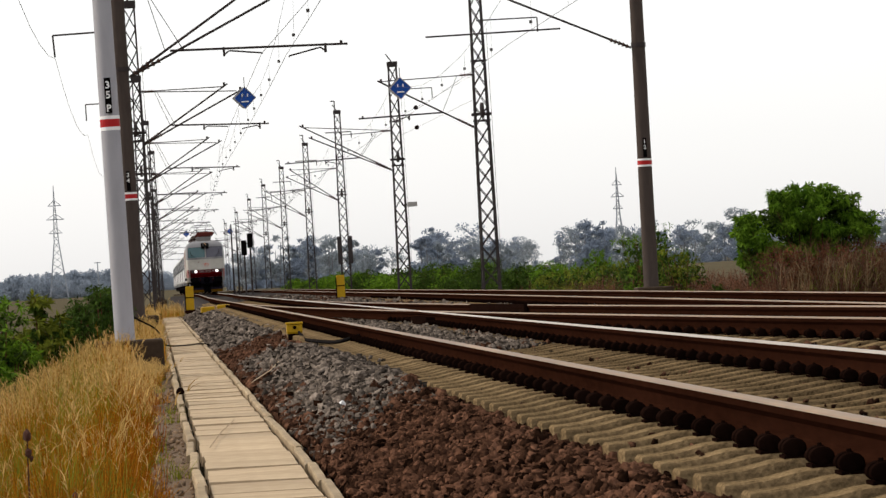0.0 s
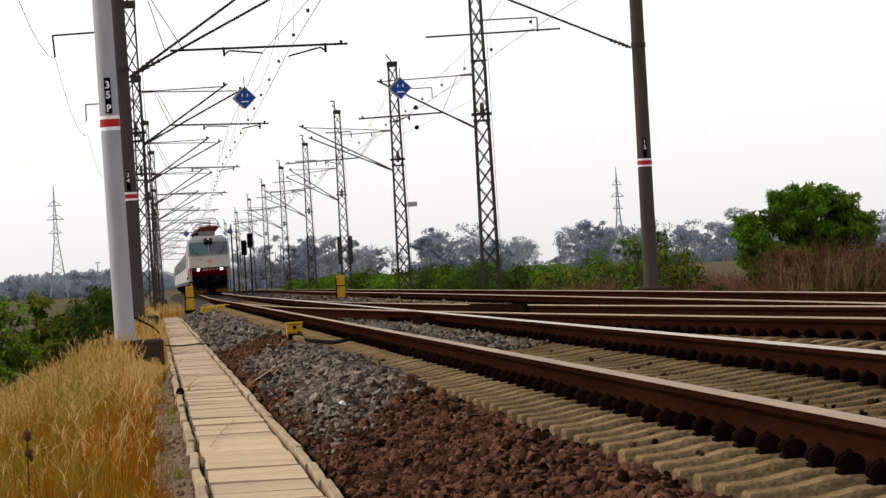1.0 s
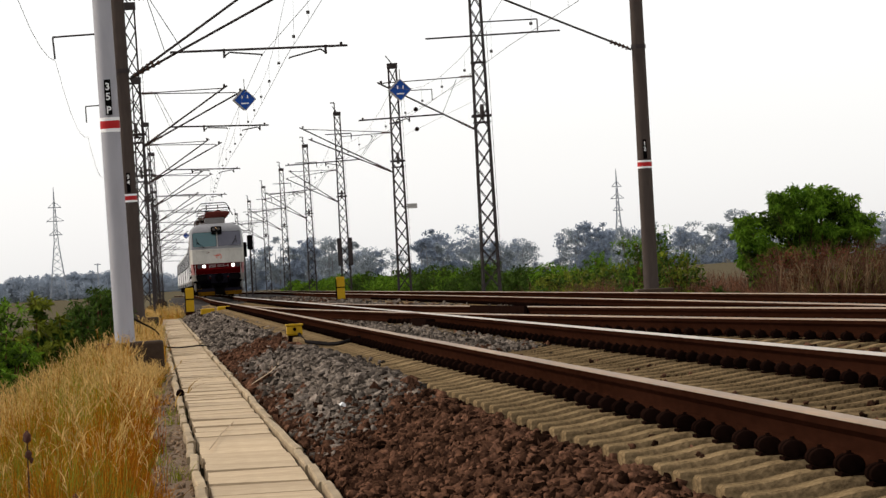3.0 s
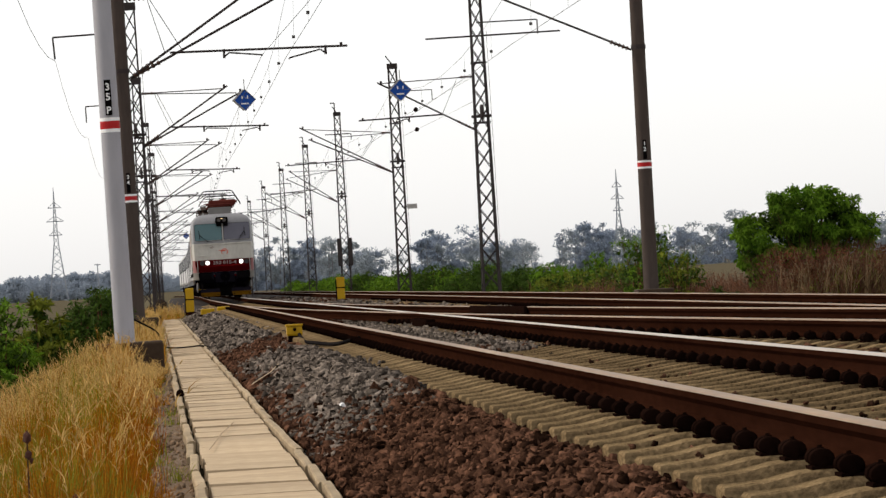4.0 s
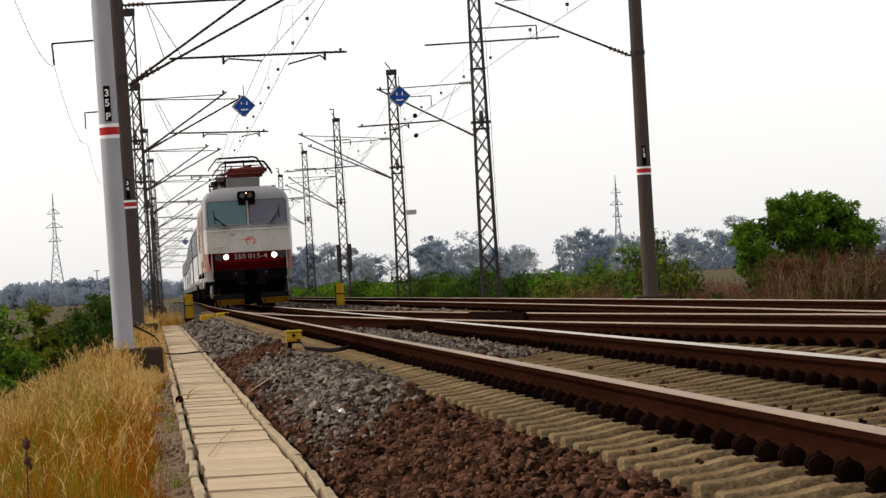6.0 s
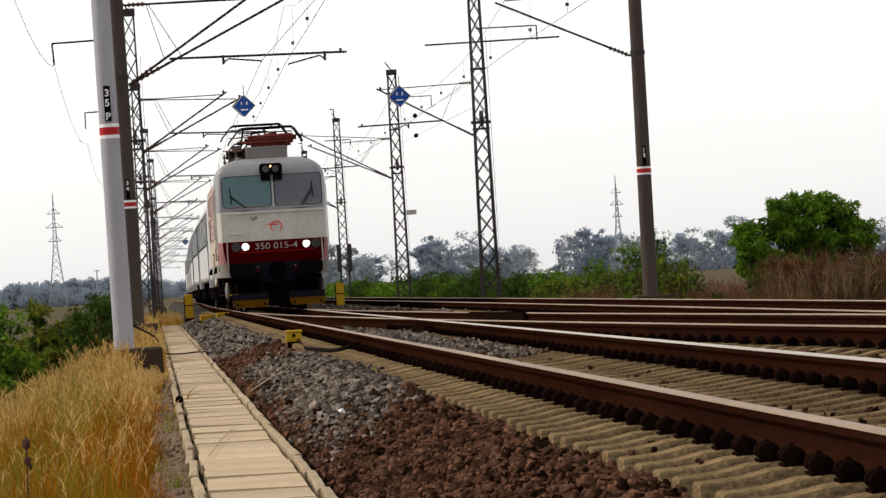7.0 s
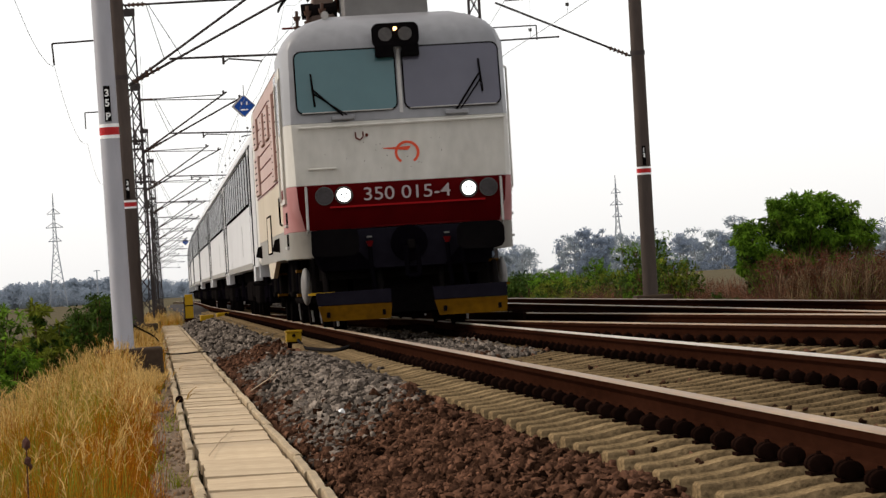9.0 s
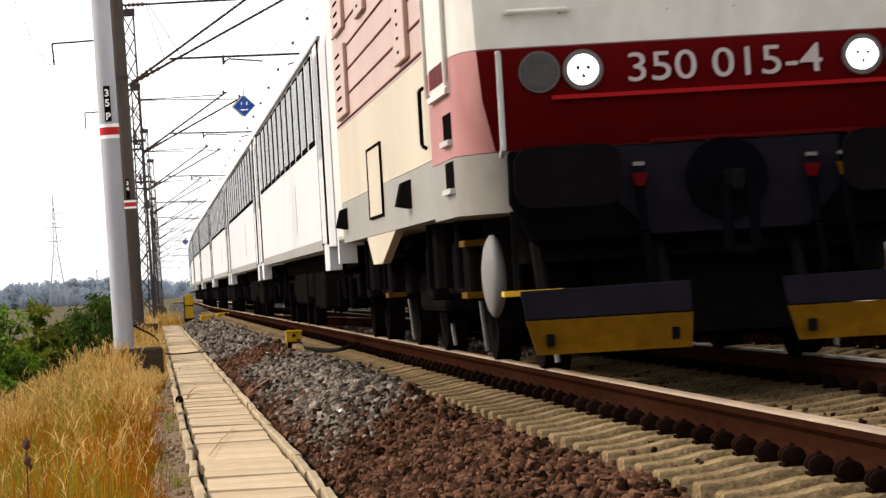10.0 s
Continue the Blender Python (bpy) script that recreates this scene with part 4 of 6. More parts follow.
def bush(label, x, y, z, w, d, h, material, seed, count=5000, size=0.06, stems=24, stem_mat=None, low=0.25, group="shrubs"):
    rng = random.Random(seed)
    t = thing("shrub", label, "shrub", group, m=pose(x, y, z))
    st = Shape()
    blobs = []
    for _ in range(stems):
        a, r = rng.uniform(0, 6.28), rng.random() ** 0.6
        tx, ty, tz = math.cos(a) * r * w * 0.42, math.sin(a) * r * d * 0.42, h * (0.97 - 0.40 * r ** 3) * rng.uniform(0.66, 1.03)
        st.tube((tx * 0.25, ty * 0.25, -0.2), (tx * 0.6, ty * 0.6, tz * 0.5), 0.018, 0.012, 5).tube((tx * 0.6, ty * 0.6, tz * 0.5), (tx, ty, tz), 0.012, 0.004, 5)
        q = rng.uniform(0.10, 0.17) * w
        blobs.append((tx, ty, tz - q * 0.4, q, q, q * 0.75))
        blobs.append((tx * 0.8, ty * 0.8, tz * rng.uniform(low, 0.75), q * 1.1, q * 1.1, q * 0.8))
    part("branching_stem", st, stem_mat or STEM, t, "thin brown stems")
    if size < 0.09:
        part("foliage", sprigs("foliage", blobs, int(count * 0.75), size * 0.8, seed), material, t, "drooping whorls of green leaves")
        # inner leaves take the dark colour to stand for shade inside the shrub
        part("inner_foliage", leaves("inner_foliage", [(a, b, c * 0.92, p * 0.8, q * 0.8, r * 0.8) for a, b, c, p, q, r in blobs], count // 3, size, seed + 1), LEAF_DARK, t, "inner leaves darkened as crown shade")
    else:
        part("foliage", leaves("foliage", blobs, count, size, seed), material, t, "many small green leaves")
    return t


def big_bush(x, y, z):
    """A broad bush: a crown of uneven lobes on leaning stems, open below."""
    rng = random.Random(3)
    t = thing("shrub", "large rounded green bush behind the tracks", "shrub", "shrubs", m=pose(x, y, z))
    lobes = [(-1.22, 1.45, 0.34), (-1.28, 1.82, 0.23), (-1.32, 1.05, 0.25), (-0.70, 1.90, 0.46), (-0.54, 2.26, 0.29), (-0.05, 2.16, 0.50), (0.45, 2.22, 0.38), (0.86, 1.98, 0.44), (1.18, 1.70, 0.36),
             (1.30, 1.38, 0.26), (-0.30, 1.66, 0.44), (0.34, 1.70, 0.46), (-0.90, 1.16, 0.36), (-1.10, 0.72, 0.30), (-0.45, 1.15, 0.40), (0.15, 1.22, 0.42), (0.75, 1.30, 0.42), (1.20, 0.95, 0.30)]
    st, blobs = Shape(), []
    for lx, lz, r in lobes:
        for _ in range(9):
            a, e, k = rng.uniform(0, 6.28), rng.uniform(-0.5, 1.0), rng.uniform(0.5, 0.95)
            px, py, pz = lx + math.cos(a) * r * k, math.sin(a) * r * k * 1.6 + rng.uniform(-0.4, 0.4), lz + r * e * 0.75
            q = r * rng.uniform(0.28, 0.48)
            blobs.append((px, py, pz, q, q, q * 0.7))
            if rng.random() < 0.2:
                st.tube((lx * 0.35, 0, 0.0), (lx * 0.7, py * 0.5, pz * 0.55), 0.02, 0.013, 5).tube((lx * 0.7, py * 0.5, pz * 0.55), (px, py, pz + q * 0.8), 0.013, 0.004, 5)
    part("branching_stem", st, STEM, t, "thin brown stems")
    part("foliage", sprigs("foliage", blobs, 26000, 0.056, 3, 0.35), LEAF, t, "drooping whorls of bright green leaves")
    # dark core leaves paint the shade of the gaps in the crown
    part("inner_foliage", leaves("inner_foliage", [(lx, 0.1, lz - 0.05, r * 0.8, r * 0.8, r * 0.7) for lx, lz, r in lobes], 6000, 0.06, 4, 0.2), LEAF_DARK, t, "inner leaves darkened as crown shade")
    return t


big_bush(14.14, 86, -0.66)


def stalks(label, x0, x1, y0, y1, z, h, count, seed, material=None, lean=0.25):
    rng = random.Random(seed)
    sh = Shape()
    for _ in range(count):
        x, y, k = rng.uniform(x0, x1), rng.uniform(y0, y1), h * rng.uniform(0.35, 1.0)
        a, b = rng.gauss(0, lean) * k, rng.gauss(0, lean) * k
        sh.tube((x, y, z), (x + a * 0.4, y + b * 0.4, z + k * 0.6), 0.008, 0.006, 3).tube((x + a * 0.4, y + b * 0.4, z + k * 0.6), (x + a, y + b, z + k), 0.006, 0.002, 3)
        for _ in range(3):
            u = rng.uniform(0.4, 0.9)
            sh.tube((x + a * u, y + b * u, z + k * u), (x + a * u + rng.gauss(0, 0.1), y + b * u + rng.gauss(0, 0.1), z + k * u + rng.uniform(0.03, 0.18)), 0.004, 0.002, 3)
    return tagged(part("dry_weeds", sh, material or STEM), label, "weeds", kind="stuff")


stalks("reddish brown dead weeds in front of the bush", 12.75, 15.6, 82.5, 84.5, -0.75, 1.55, 520, 8)
stalks("low reddish weeds at the foot of the bush", 12.2, 15.8, 82.0, 84.0, -0.75, 0.8, 520, 18)
stalks("yellow-green weeds among the dead stalks", 13.4, 15.8, 82.3, 84.0, -0.75, 1.0, 160, 28, LEAF_YELLOW)
stalks("tan dry grass stalks in front of the bush", 12.9, 15.7, 82.1, 83.6, -0.75, 1.45, 240, 38, TAN_STEM)
stalks("brown dry weeds along the far side of the tracks", 11.6, 13.2, 86, 130, -0.7, 0.8, 500, 9)
stalks("brown dry weeds at the edge of the field", 12.0, 18.5, 92, 128, -0.75, 0.95, 1500, 19)
WEED = random.Random(29)
withered = [(WEED.uniform(12.8, 15.6), WEED.uniform(82.6, 84.4), -0.75 + 1.25 * WEED.random() ** 1.3, 0.16, 0.16, 0.20) for _ in range(150)]
withered += [(WEED.uniform(12.0, 16.5), WEED.uniform(88, 126), -0.70 + 0.45 * WEED.random(), 0.2, 0.4, 0.14) for _ in range(120)]
tagged(part("withered_leaves", leaves("withered_leaves", withered, 15000, 0.034, 31, 0.1), LEAF_DRY), "withered reddish brown leaves on the dead weeds", "weeds", kind="stuff")
HEDGE = random.Random(21)
for i in range(4, 70):
    y = 88 + i * 5.2 + HEDGE.uniform(-1, 1)
    x = 12.9 + HEDGE.uniform(-0.5, 1.2) + bend(y) + max(0, y - 150) * 0.006
    mat = HEDGE.choice((LEAF, LEAF_DARK, LEAF_DARK, LEAF, LEAF_YELLOW if i < 9 else LEAF))
    bush("leafy green shrub in the hedge behind the tracks", x, y, -0.7 + dip(y), HEDGE.uniform(2.2, 3.2), 4.6, HEDGE.uniform(1.15, 1.75) * (0.9 if i < 12 else 1.0), mat, 100 + i,
         5200 if i < 22 else 1600, 0.062 if i < 22 else 0.10, 16 if i < 22 else 10, group="hedge shrubs")
bush("yellowing shrub beside the concrete pole", 11.75, 89, -0.7, 1.5, 1.4, 1.55, LEAF_YELLOW, 61, 2600, 0.05, 22)
bush("loose leafy shrub behind the concrete pole", 11.3, 92, -0.7, 2.2, 1.6, 2.15, LEAF, 62, 2400, 0.055, 16)
bush("low dark shrub by the tracks", 12.2, 85.5, -0.7, 0.8, 0.7, 0.62, LEAF_DARK, 63, 900, 0.05, 12)
bush("slender sapling with yellow-green leaves on the bank", -1.40, 48, -1.1, 0.80, 0.5, 1.86, LEAF_YELLOW, 64, 1700, 0.06, 5, low=0.8)
# thicket on the bank beside the grass
for i, (x, y, w, h) in enumerate(((-2.02, 46, 1.25, 1.56), (-2.7, 43, 1.5, 1.55), (-1.75, 44, 0.9, 1.2), (-1.55, 50, 0.9, 1.05), (-1.62, 56, 0.9, 0.98), (-1.02, 58, 0.62, 1.42), (-0.82, 63, 0.70, 1.66), (-1.30, 64, 0.8, 1.30),
                                  (-0.72, 70, 0.8, 1.70), (-1.45, 72, 1.0, 1.2), (-1.0, 78, 1.0, 1.6), (-0.9, 90, 1.0, 1.5), (-0.8, 101, 1.0, 1.5))):
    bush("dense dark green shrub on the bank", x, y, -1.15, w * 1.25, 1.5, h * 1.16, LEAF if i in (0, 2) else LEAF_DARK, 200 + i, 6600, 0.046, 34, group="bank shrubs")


def tree(label, x, y, z, h, w, seed, group, low=False, leaf=0.027, hazy=False):
    """Slim forked trunks, open crown of many small clumps with gaps, darker growth below."""
    rng = random.Random(seed)
    t = thing("tree", label, "tree", group, m=pose(x, y, z))
    tr, blobs, under = Shape(), [], []
    for _ in range(rng.choice((1, 2, 2, 3))):
        bx, top = rng.gauss(0, w * 0.16), h * rng.uniform(0.72, 1.0)
        lean = rng.gauss(0, w * 0.08)
        tr.tube((bx, 0, 0), (bx + lean, 0, top * 0.9), h * 0.015, h * 0.004, 6)
        for _ in range(13):
            u = rng.uniform(0.28, 1.0)
            a = rng.uniform(0, 6.28)
            reach = w * 0.34 * (1.15 - 0.75 * abs(u - 0.6)) * rng.uniform(0.3, 1.0)
            px, py, pz = bx + lean * u + math.cos(a) * reach, math.sin(a) * reach, top * u
            tr.tube((bx + lean * u * 0.8, 0, pz - reach * 0.8), (px, py, pz), h * 0.005, h * 0.002, 4)
            q = w * rng.uniform(0.085, 0.16)
            blobs.append((px, py, pz, q * 1.25, q, q * 0.8))
    for _ in range(7 if low else 4):
        q = w * rng.uniform(0.10, 0.2)
        under.append((rng.gauss(0, w * 0.34), 0, h * rng.uniform(0.06, 0.36 if low else 0.22), q, q, q * 0.9))
    part("trunk", tr, BARK_FAR, t, "grey trunk and limbs")
    # crown and undergrowth colours carry the distance haze
    part("crown", leaves("crown", blobs, 1250, h * leaf, seed, 0.05), LEAF_HAZE if hazy else (LEAF_LOW if low else LEAF_FAR), t, "grey-green crown with haze in its colour")
    part("undergrowth", leaves("undergrowth", under, 420, h * leaf * 1.1, seed + 7, 0.15), LEAF_HAZE if hazy else LEAF_LOW, t, "growth at the foot, blued for haze")
    return t


WOOD = random.Random(33)
for i in range(104):
    u = i / 103
    x = 18 + 136 * u + WOOD.uniform(-1.5, 1.5)
    h = 7.0 + 4.6 * abs(math.sin(u * 13.0 + 0.6)) * WOOD.uniform(0.55, 1.1)
    if WOOD.random() < 0.2:
        continue
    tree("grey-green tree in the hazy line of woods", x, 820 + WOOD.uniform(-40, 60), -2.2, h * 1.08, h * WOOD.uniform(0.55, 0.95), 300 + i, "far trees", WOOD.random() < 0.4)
for i in range(130):
    u = i / 129
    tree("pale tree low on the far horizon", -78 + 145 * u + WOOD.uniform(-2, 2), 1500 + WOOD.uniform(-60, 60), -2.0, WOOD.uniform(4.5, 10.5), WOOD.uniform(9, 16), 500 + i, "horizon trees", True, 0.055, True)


# ================= grass =================
def blades(name, spots, material, label):
    """Curved tapering blades: spots are rows of x, y, z, height, lean x, lean y, width."""
    s = np.array(spots)
    k = len(s)
    rows = []
    for u, wf in ((0, 1.0), (0.4, 0.9), (0.75, 0.6), (1.0, 0.08)):
        c = s[:, :3] + np.stack([s[:, 4] * u * u, s[:, 5] * u * u, s[:, 3] * u * (1 - 0.12 * u)], 1)
        a = np.stack([s[:, 6] * wf, s[:, 6] * wf * 0.4, np.zeros(k)], 1)
        rows += [c - a, c + a]
    v = np.stack(rows, 1).reshape(-1, 3)
    i = np.arange(k)[:, None] * 8
    f = np.concatenate([i + np.array([[j, j + 1, j + 3, j + 2]]) for j in (0, 2, 4)])
    return tagged(part(name, triangles(name, v, f), material), label, "grass", kind="stuff")


GR = random.Random(77)
sorts = {"straw": [], "pale": [], "green": [], "red": []}


def bank(x):
    return -0.52 if x > -0.42 else max(-0.52 - 0.36 * (-0.42 - x), -1.2)


def seed_head(x, y, z, lx, ly, size, wide):
    """A loose panicle: short spikelets that stand off the tip of a stem."""
    for _ in range(4):
        u = GR.random()
        sorts["pale"].append((x + lx * u, y + ly * u, z + size * u * 0.8, size * GR.uniform(0.22, 0.42), lx * 0.3 + GR.gauss(0, 0.22) * size, GR.gauss(0, 0.2) * size, wide * GR.uniform(0.8, 1.5)))


def tuft(count, y_near, y_far, tall):
    for _ in range(count):
        y = y_near * (y_far / y_near) ** GR.random()
        x = 0.03 - (0.035 * y + 0.36) * GR.random() ** 0.9
        clump = noise.noise((x * 2.6, y * 0.7, 5.0)) + 0.6 * noise.noise((x * 7.0, y * 1.6, 8.0))
        rim = -0.07 + 0.13 * noise.noise((y * 0.55, 3.0, 1.0)) + 0.06 * noise.noise((y * 2.1, 7.0, 1.0))
        edge = min(1.0, max(0.0, (rim - x) / 0.32))
        if x > rim and GR.random() < 0.9:
            continue
        g = noise.noise((x * 1.7, y * 0.33, 12.0)) + GR.gauss(0, 0.22) + 0.40 * math.exp(-((x + 0.75) / 0.28) ** 2) * (1 if y > 20 else 0.2) - 0.16
        if tall:
            h = (0.44 + 0.17 * clump + GR.gauss(0, 0.09)) * (0.34 + 0.66 * edge) + (0.14 if x < -0.75 and y > 26 else 0.0)
            kind = "green" if g > 0.13 else ("pale" if GR.random() < 0.04 + 0.45 * min(1.0, max(0.0, (y - 28) / 10.0)) else ("straw" if GR.random() < 0.75 else "red"))
            wide = GR.uniform(0.0007, 0.0014) * (1 + y / 110)
        else:
            h = (0.22 + 0.14 * clump + GR.gauss(0, 0.07)) * (0.42 + 0.58 * edge)
            kind = "green" if g > 0.17 else ("red" if g < -0.02 + 0.16 * (y < 30) or GR.random() < 0.2 else "straw")
            wide = GR.uniform(0.0009, 0.0020) * (1 + y / 120)
        if h < 0.05:
            continue
        z = bank(x) + dip(y)
        over = 0.10 if edge < 0.4 else 0.02
        lx, ly = GR.gauss(over, 0.11 if tall else 0.17) * h, GR.gauss(0, 0.22) * h
        sorts[kind].append((x, y, z, h, lx, ly, wide))
        if tall and kind != "green" and GR.random() < 0.08 + 0.72 * min(1.0, max(0.0, (y - 27) / 10.0)):
            seed_head(x + lx * 0.62, y + ly * 0.62, z + h * 0.70, lx * 0.55, ly * 0.5, GR.uniform(0.10, 0.19), wide * 1.15)


tuft(46000, 15.0, 58.0, False)
tuft(8500, 15.5, 56.0, True)
for _ in range(16000):
    y = 54.0 * (160.0 / 54.0) ** GR.random()
    x = GR.uniform(-1.3, 0.10) if y < 134 else GR.uniform(-1.1, 1.0)
    h = 0.34 + 0.24 * noise.noise((x * 2, y * 0.3, 5.0)) + GR.gauss(0, 0.10)
    if h > 0.08:
        kind = GR.choice(("straw", "red", "straw", "green", "pale"))
        sorts[kind].append((x, y, -0.56 + dip(y) - 0.3 * max(0.0, -0.6 - x), h, GR.gauss(0, 0.1), 0.0, GR.uniform(0.0022, 0.0042)))
        if GR.random() < 0.25:
            seed_head(x, y, -0.56 + dip(y) + h * 0.8, GR.gauss(0, 0.05), 0.0, 0.16, 0.003)
# tall wisps and low weeds that hang over the grit
for _ in range(46):
    y = 17 + 17 * GR.random()
    x = -0.12 - 0.035 * y * GR.random()
    k, lx = GR.uniform(0.46, 0.66), GR.choice((-1, 1)) * GR.uniform(0.10, 0.32)
    sorts["pale"].append((x, y, bank(x), k, lx, GR.gauss(0, 0.1), 0.0018))
    seed_head(x + lx * 0.6, y, bank(x) + k * 0.70, lx * 0.6, 0.0, 0.2, 0.0030)
for _ in range(26):
    cx_, cy_ = GR.uniform(-0.22, 0.11), 17.0 * (60.0 / 17.0) ** GR.random()
    kind = GR.choice(("green", "red", "straw", "green"))
    for _ in range(26):
        h = GR.uniform(0.05, 0.17)
        sorts[kind].append((cx_ + GR.gauss(0, 0.03), cy_ + GR.gauss(0, 0.12), -0.52 + dip(cy_), h, GR.gauss(0, 0.5) * h, GR.gauss(0, 0.5) * h, 0.0022))
for _ in range(3600):
    x, y = GR.uniform(-1.15, 0.02), GR.uniform(43.5, 46.6)
    h = (0.46 + 0.16 * noise.noise((x * 3, y * 0.8, 2.0)) + GR.gauss(0, 0.11)) * (1.0 if x < -0.32 else 0.36)
    if h > 0.1:
        lx = GR.gauss(0, 0.09)
        sorts[GR.choice(("straw", "red", "green", "straw", "pale"))].append((x, y, bank(x) + dip(y), h, lx, 0.0, GR.uniform(0.0018, 0.0034)))
        if GR.random() < 0.3:
            seed_head(x + lx * 0.6, y, bank(x) + dip(y) + h * 0.7, lx * 0.5, 0.0, 0.15, 0.0026)
blades("dry_grass", sorts["straw"], STRAW, "tall golden dry grass beside the walkway")
blades("seed_grass", sorts["pale"], STRAW_PALE, "pale straw seed heads in the grass")
blades("green_grass", sorts["green"], GREEN_GRASS, "green blades among the dry grass")
blades("rusty_grass", sorts["red"], RED_GRASS, "rust-coloured dry grass low on the bank")


def teasel(x, y, z, h):
    t = thing("teasel", "dark brown dried teasel head on a stalk", "dried flower", "teasels", m=pose(x, y, z))
    part("stalk", Shape().tube((0, 0, 0), (0.01, 0, h), 0.004, 0.003, 5), TEASEL, t)
    for dx, dz, r in ((0.01, 0.0, 0.019), (0.012, -0.07, 0.016), (0.022, -0.095, 0.010)):
        me = bpy.data.meshes.new("seed_head")
        v = ICO_V * np.random.default_rng(int(r * 1e4)).uniform(0.85, 1.2, (12, 1)) * np.array([r, r, r * 1.4]) + np.array([dx, 0, h + dz])
        me.from_pydata(v.tolist(), [], ICO_F.tolist())
        part("seed_head", me, TEASEL, t, "bristly brown seed head")
    return t


teasel(-0.565, 16.6, -0.55, 0.555)
teasel(-0.38, 16.6, -0.55, 0.285)


# ================= the train =================
def ring_plan(z, wf, yf, ws=1.37, back=2.4, corner=0.45):
    """Plan outline of the cab at one height: flat nose, chamfered corners, straight sides."""
    return [(-ws, back, z), (-ws, yf + corner, z), (-(wf + ws) / 2 - 0.015, yf + 0.16, z), (-wf, yf + 0.03, z), (-wf + 0.08, yf, z), (0, yf - 0.02, z), (wf - 0.08, yf, z), (wf, yf + 0.03, z),
            ((wf + ws) / 2 + 0.015, yf + 0.16, z), (ws, yf + corner, z), (ws, back, z)]


def rounded_panel(x0, x1, z0, z1, y0, y1, r, depth, tilt=0.0):
    """A pane or frame in the front, with rounded corners; y0 at the bottom, y1 at the top."""
    pts = []
    for cx_, cz_, a0 in ((x1 - r, z1 - r, 0), (x0 + r, z1 - r, 90), (x0 + r, z0 + r, 180), (x1 - r, z0 + r, 270)):
        for k in range(5):
            a = radians(a0 + 22.5 * k)
            pts.append((cx_ + r * math.cos(a), cz_ + r * math.sin(a)))
    yy = lambda z: y0 + (y1 - y0) * (z - z0) / (z1 - z0)
    return Shape().loft([[(x, yy(z) - depth, z) for x, z in pts], [(x, yy(z) + 0.02, z) for x, z in pts]])


def disc(x, y, z, r, depth, n=24):
    return Shape().tube((x, y, z), (x, y - depth, z), r, r * 0.98, n)


def ellipsoid(c, r, n=16, k=10):
    return Shape().loft([[(c[0] + r[0] * math.cos(b), c[1] + r[1] * math.sin(b) * math.cos(a), c[2] + r[2] * math.sin(b) * math.sin(a))
                          for a in [2 * math.pi * i / n for i in range(n)]] for b in [math.pi * (j + 0.15) / (k + 0.3) for j in range(k + 1)]])


WHEELSETS = []


def wheelset(parent, y, r, material):
    w = part("wheelset", Shape().tube((-0.8, 0, 0), (0.8, 0, 0), 0.09, n=10), L_DARK, parent, "dark axle with two wheels", m=pose(0, y, r))
    for s in (-1, 1):
        sh = Shape()
        sh.tube((s * 0.69, 0, 0), (s * 0.82, 0, 0), r, n=32).tube((s * 0.67, 0, 0), (s * 0.70, 0, 0), r + 0.028, n=32)
        sh.tube((s * 0.82, 0, 0), (s * 0.86, 0, 0), r * 0.32, n=16)
        part("wheel", sh, material, w, "steel wheel with a flange")
    return w


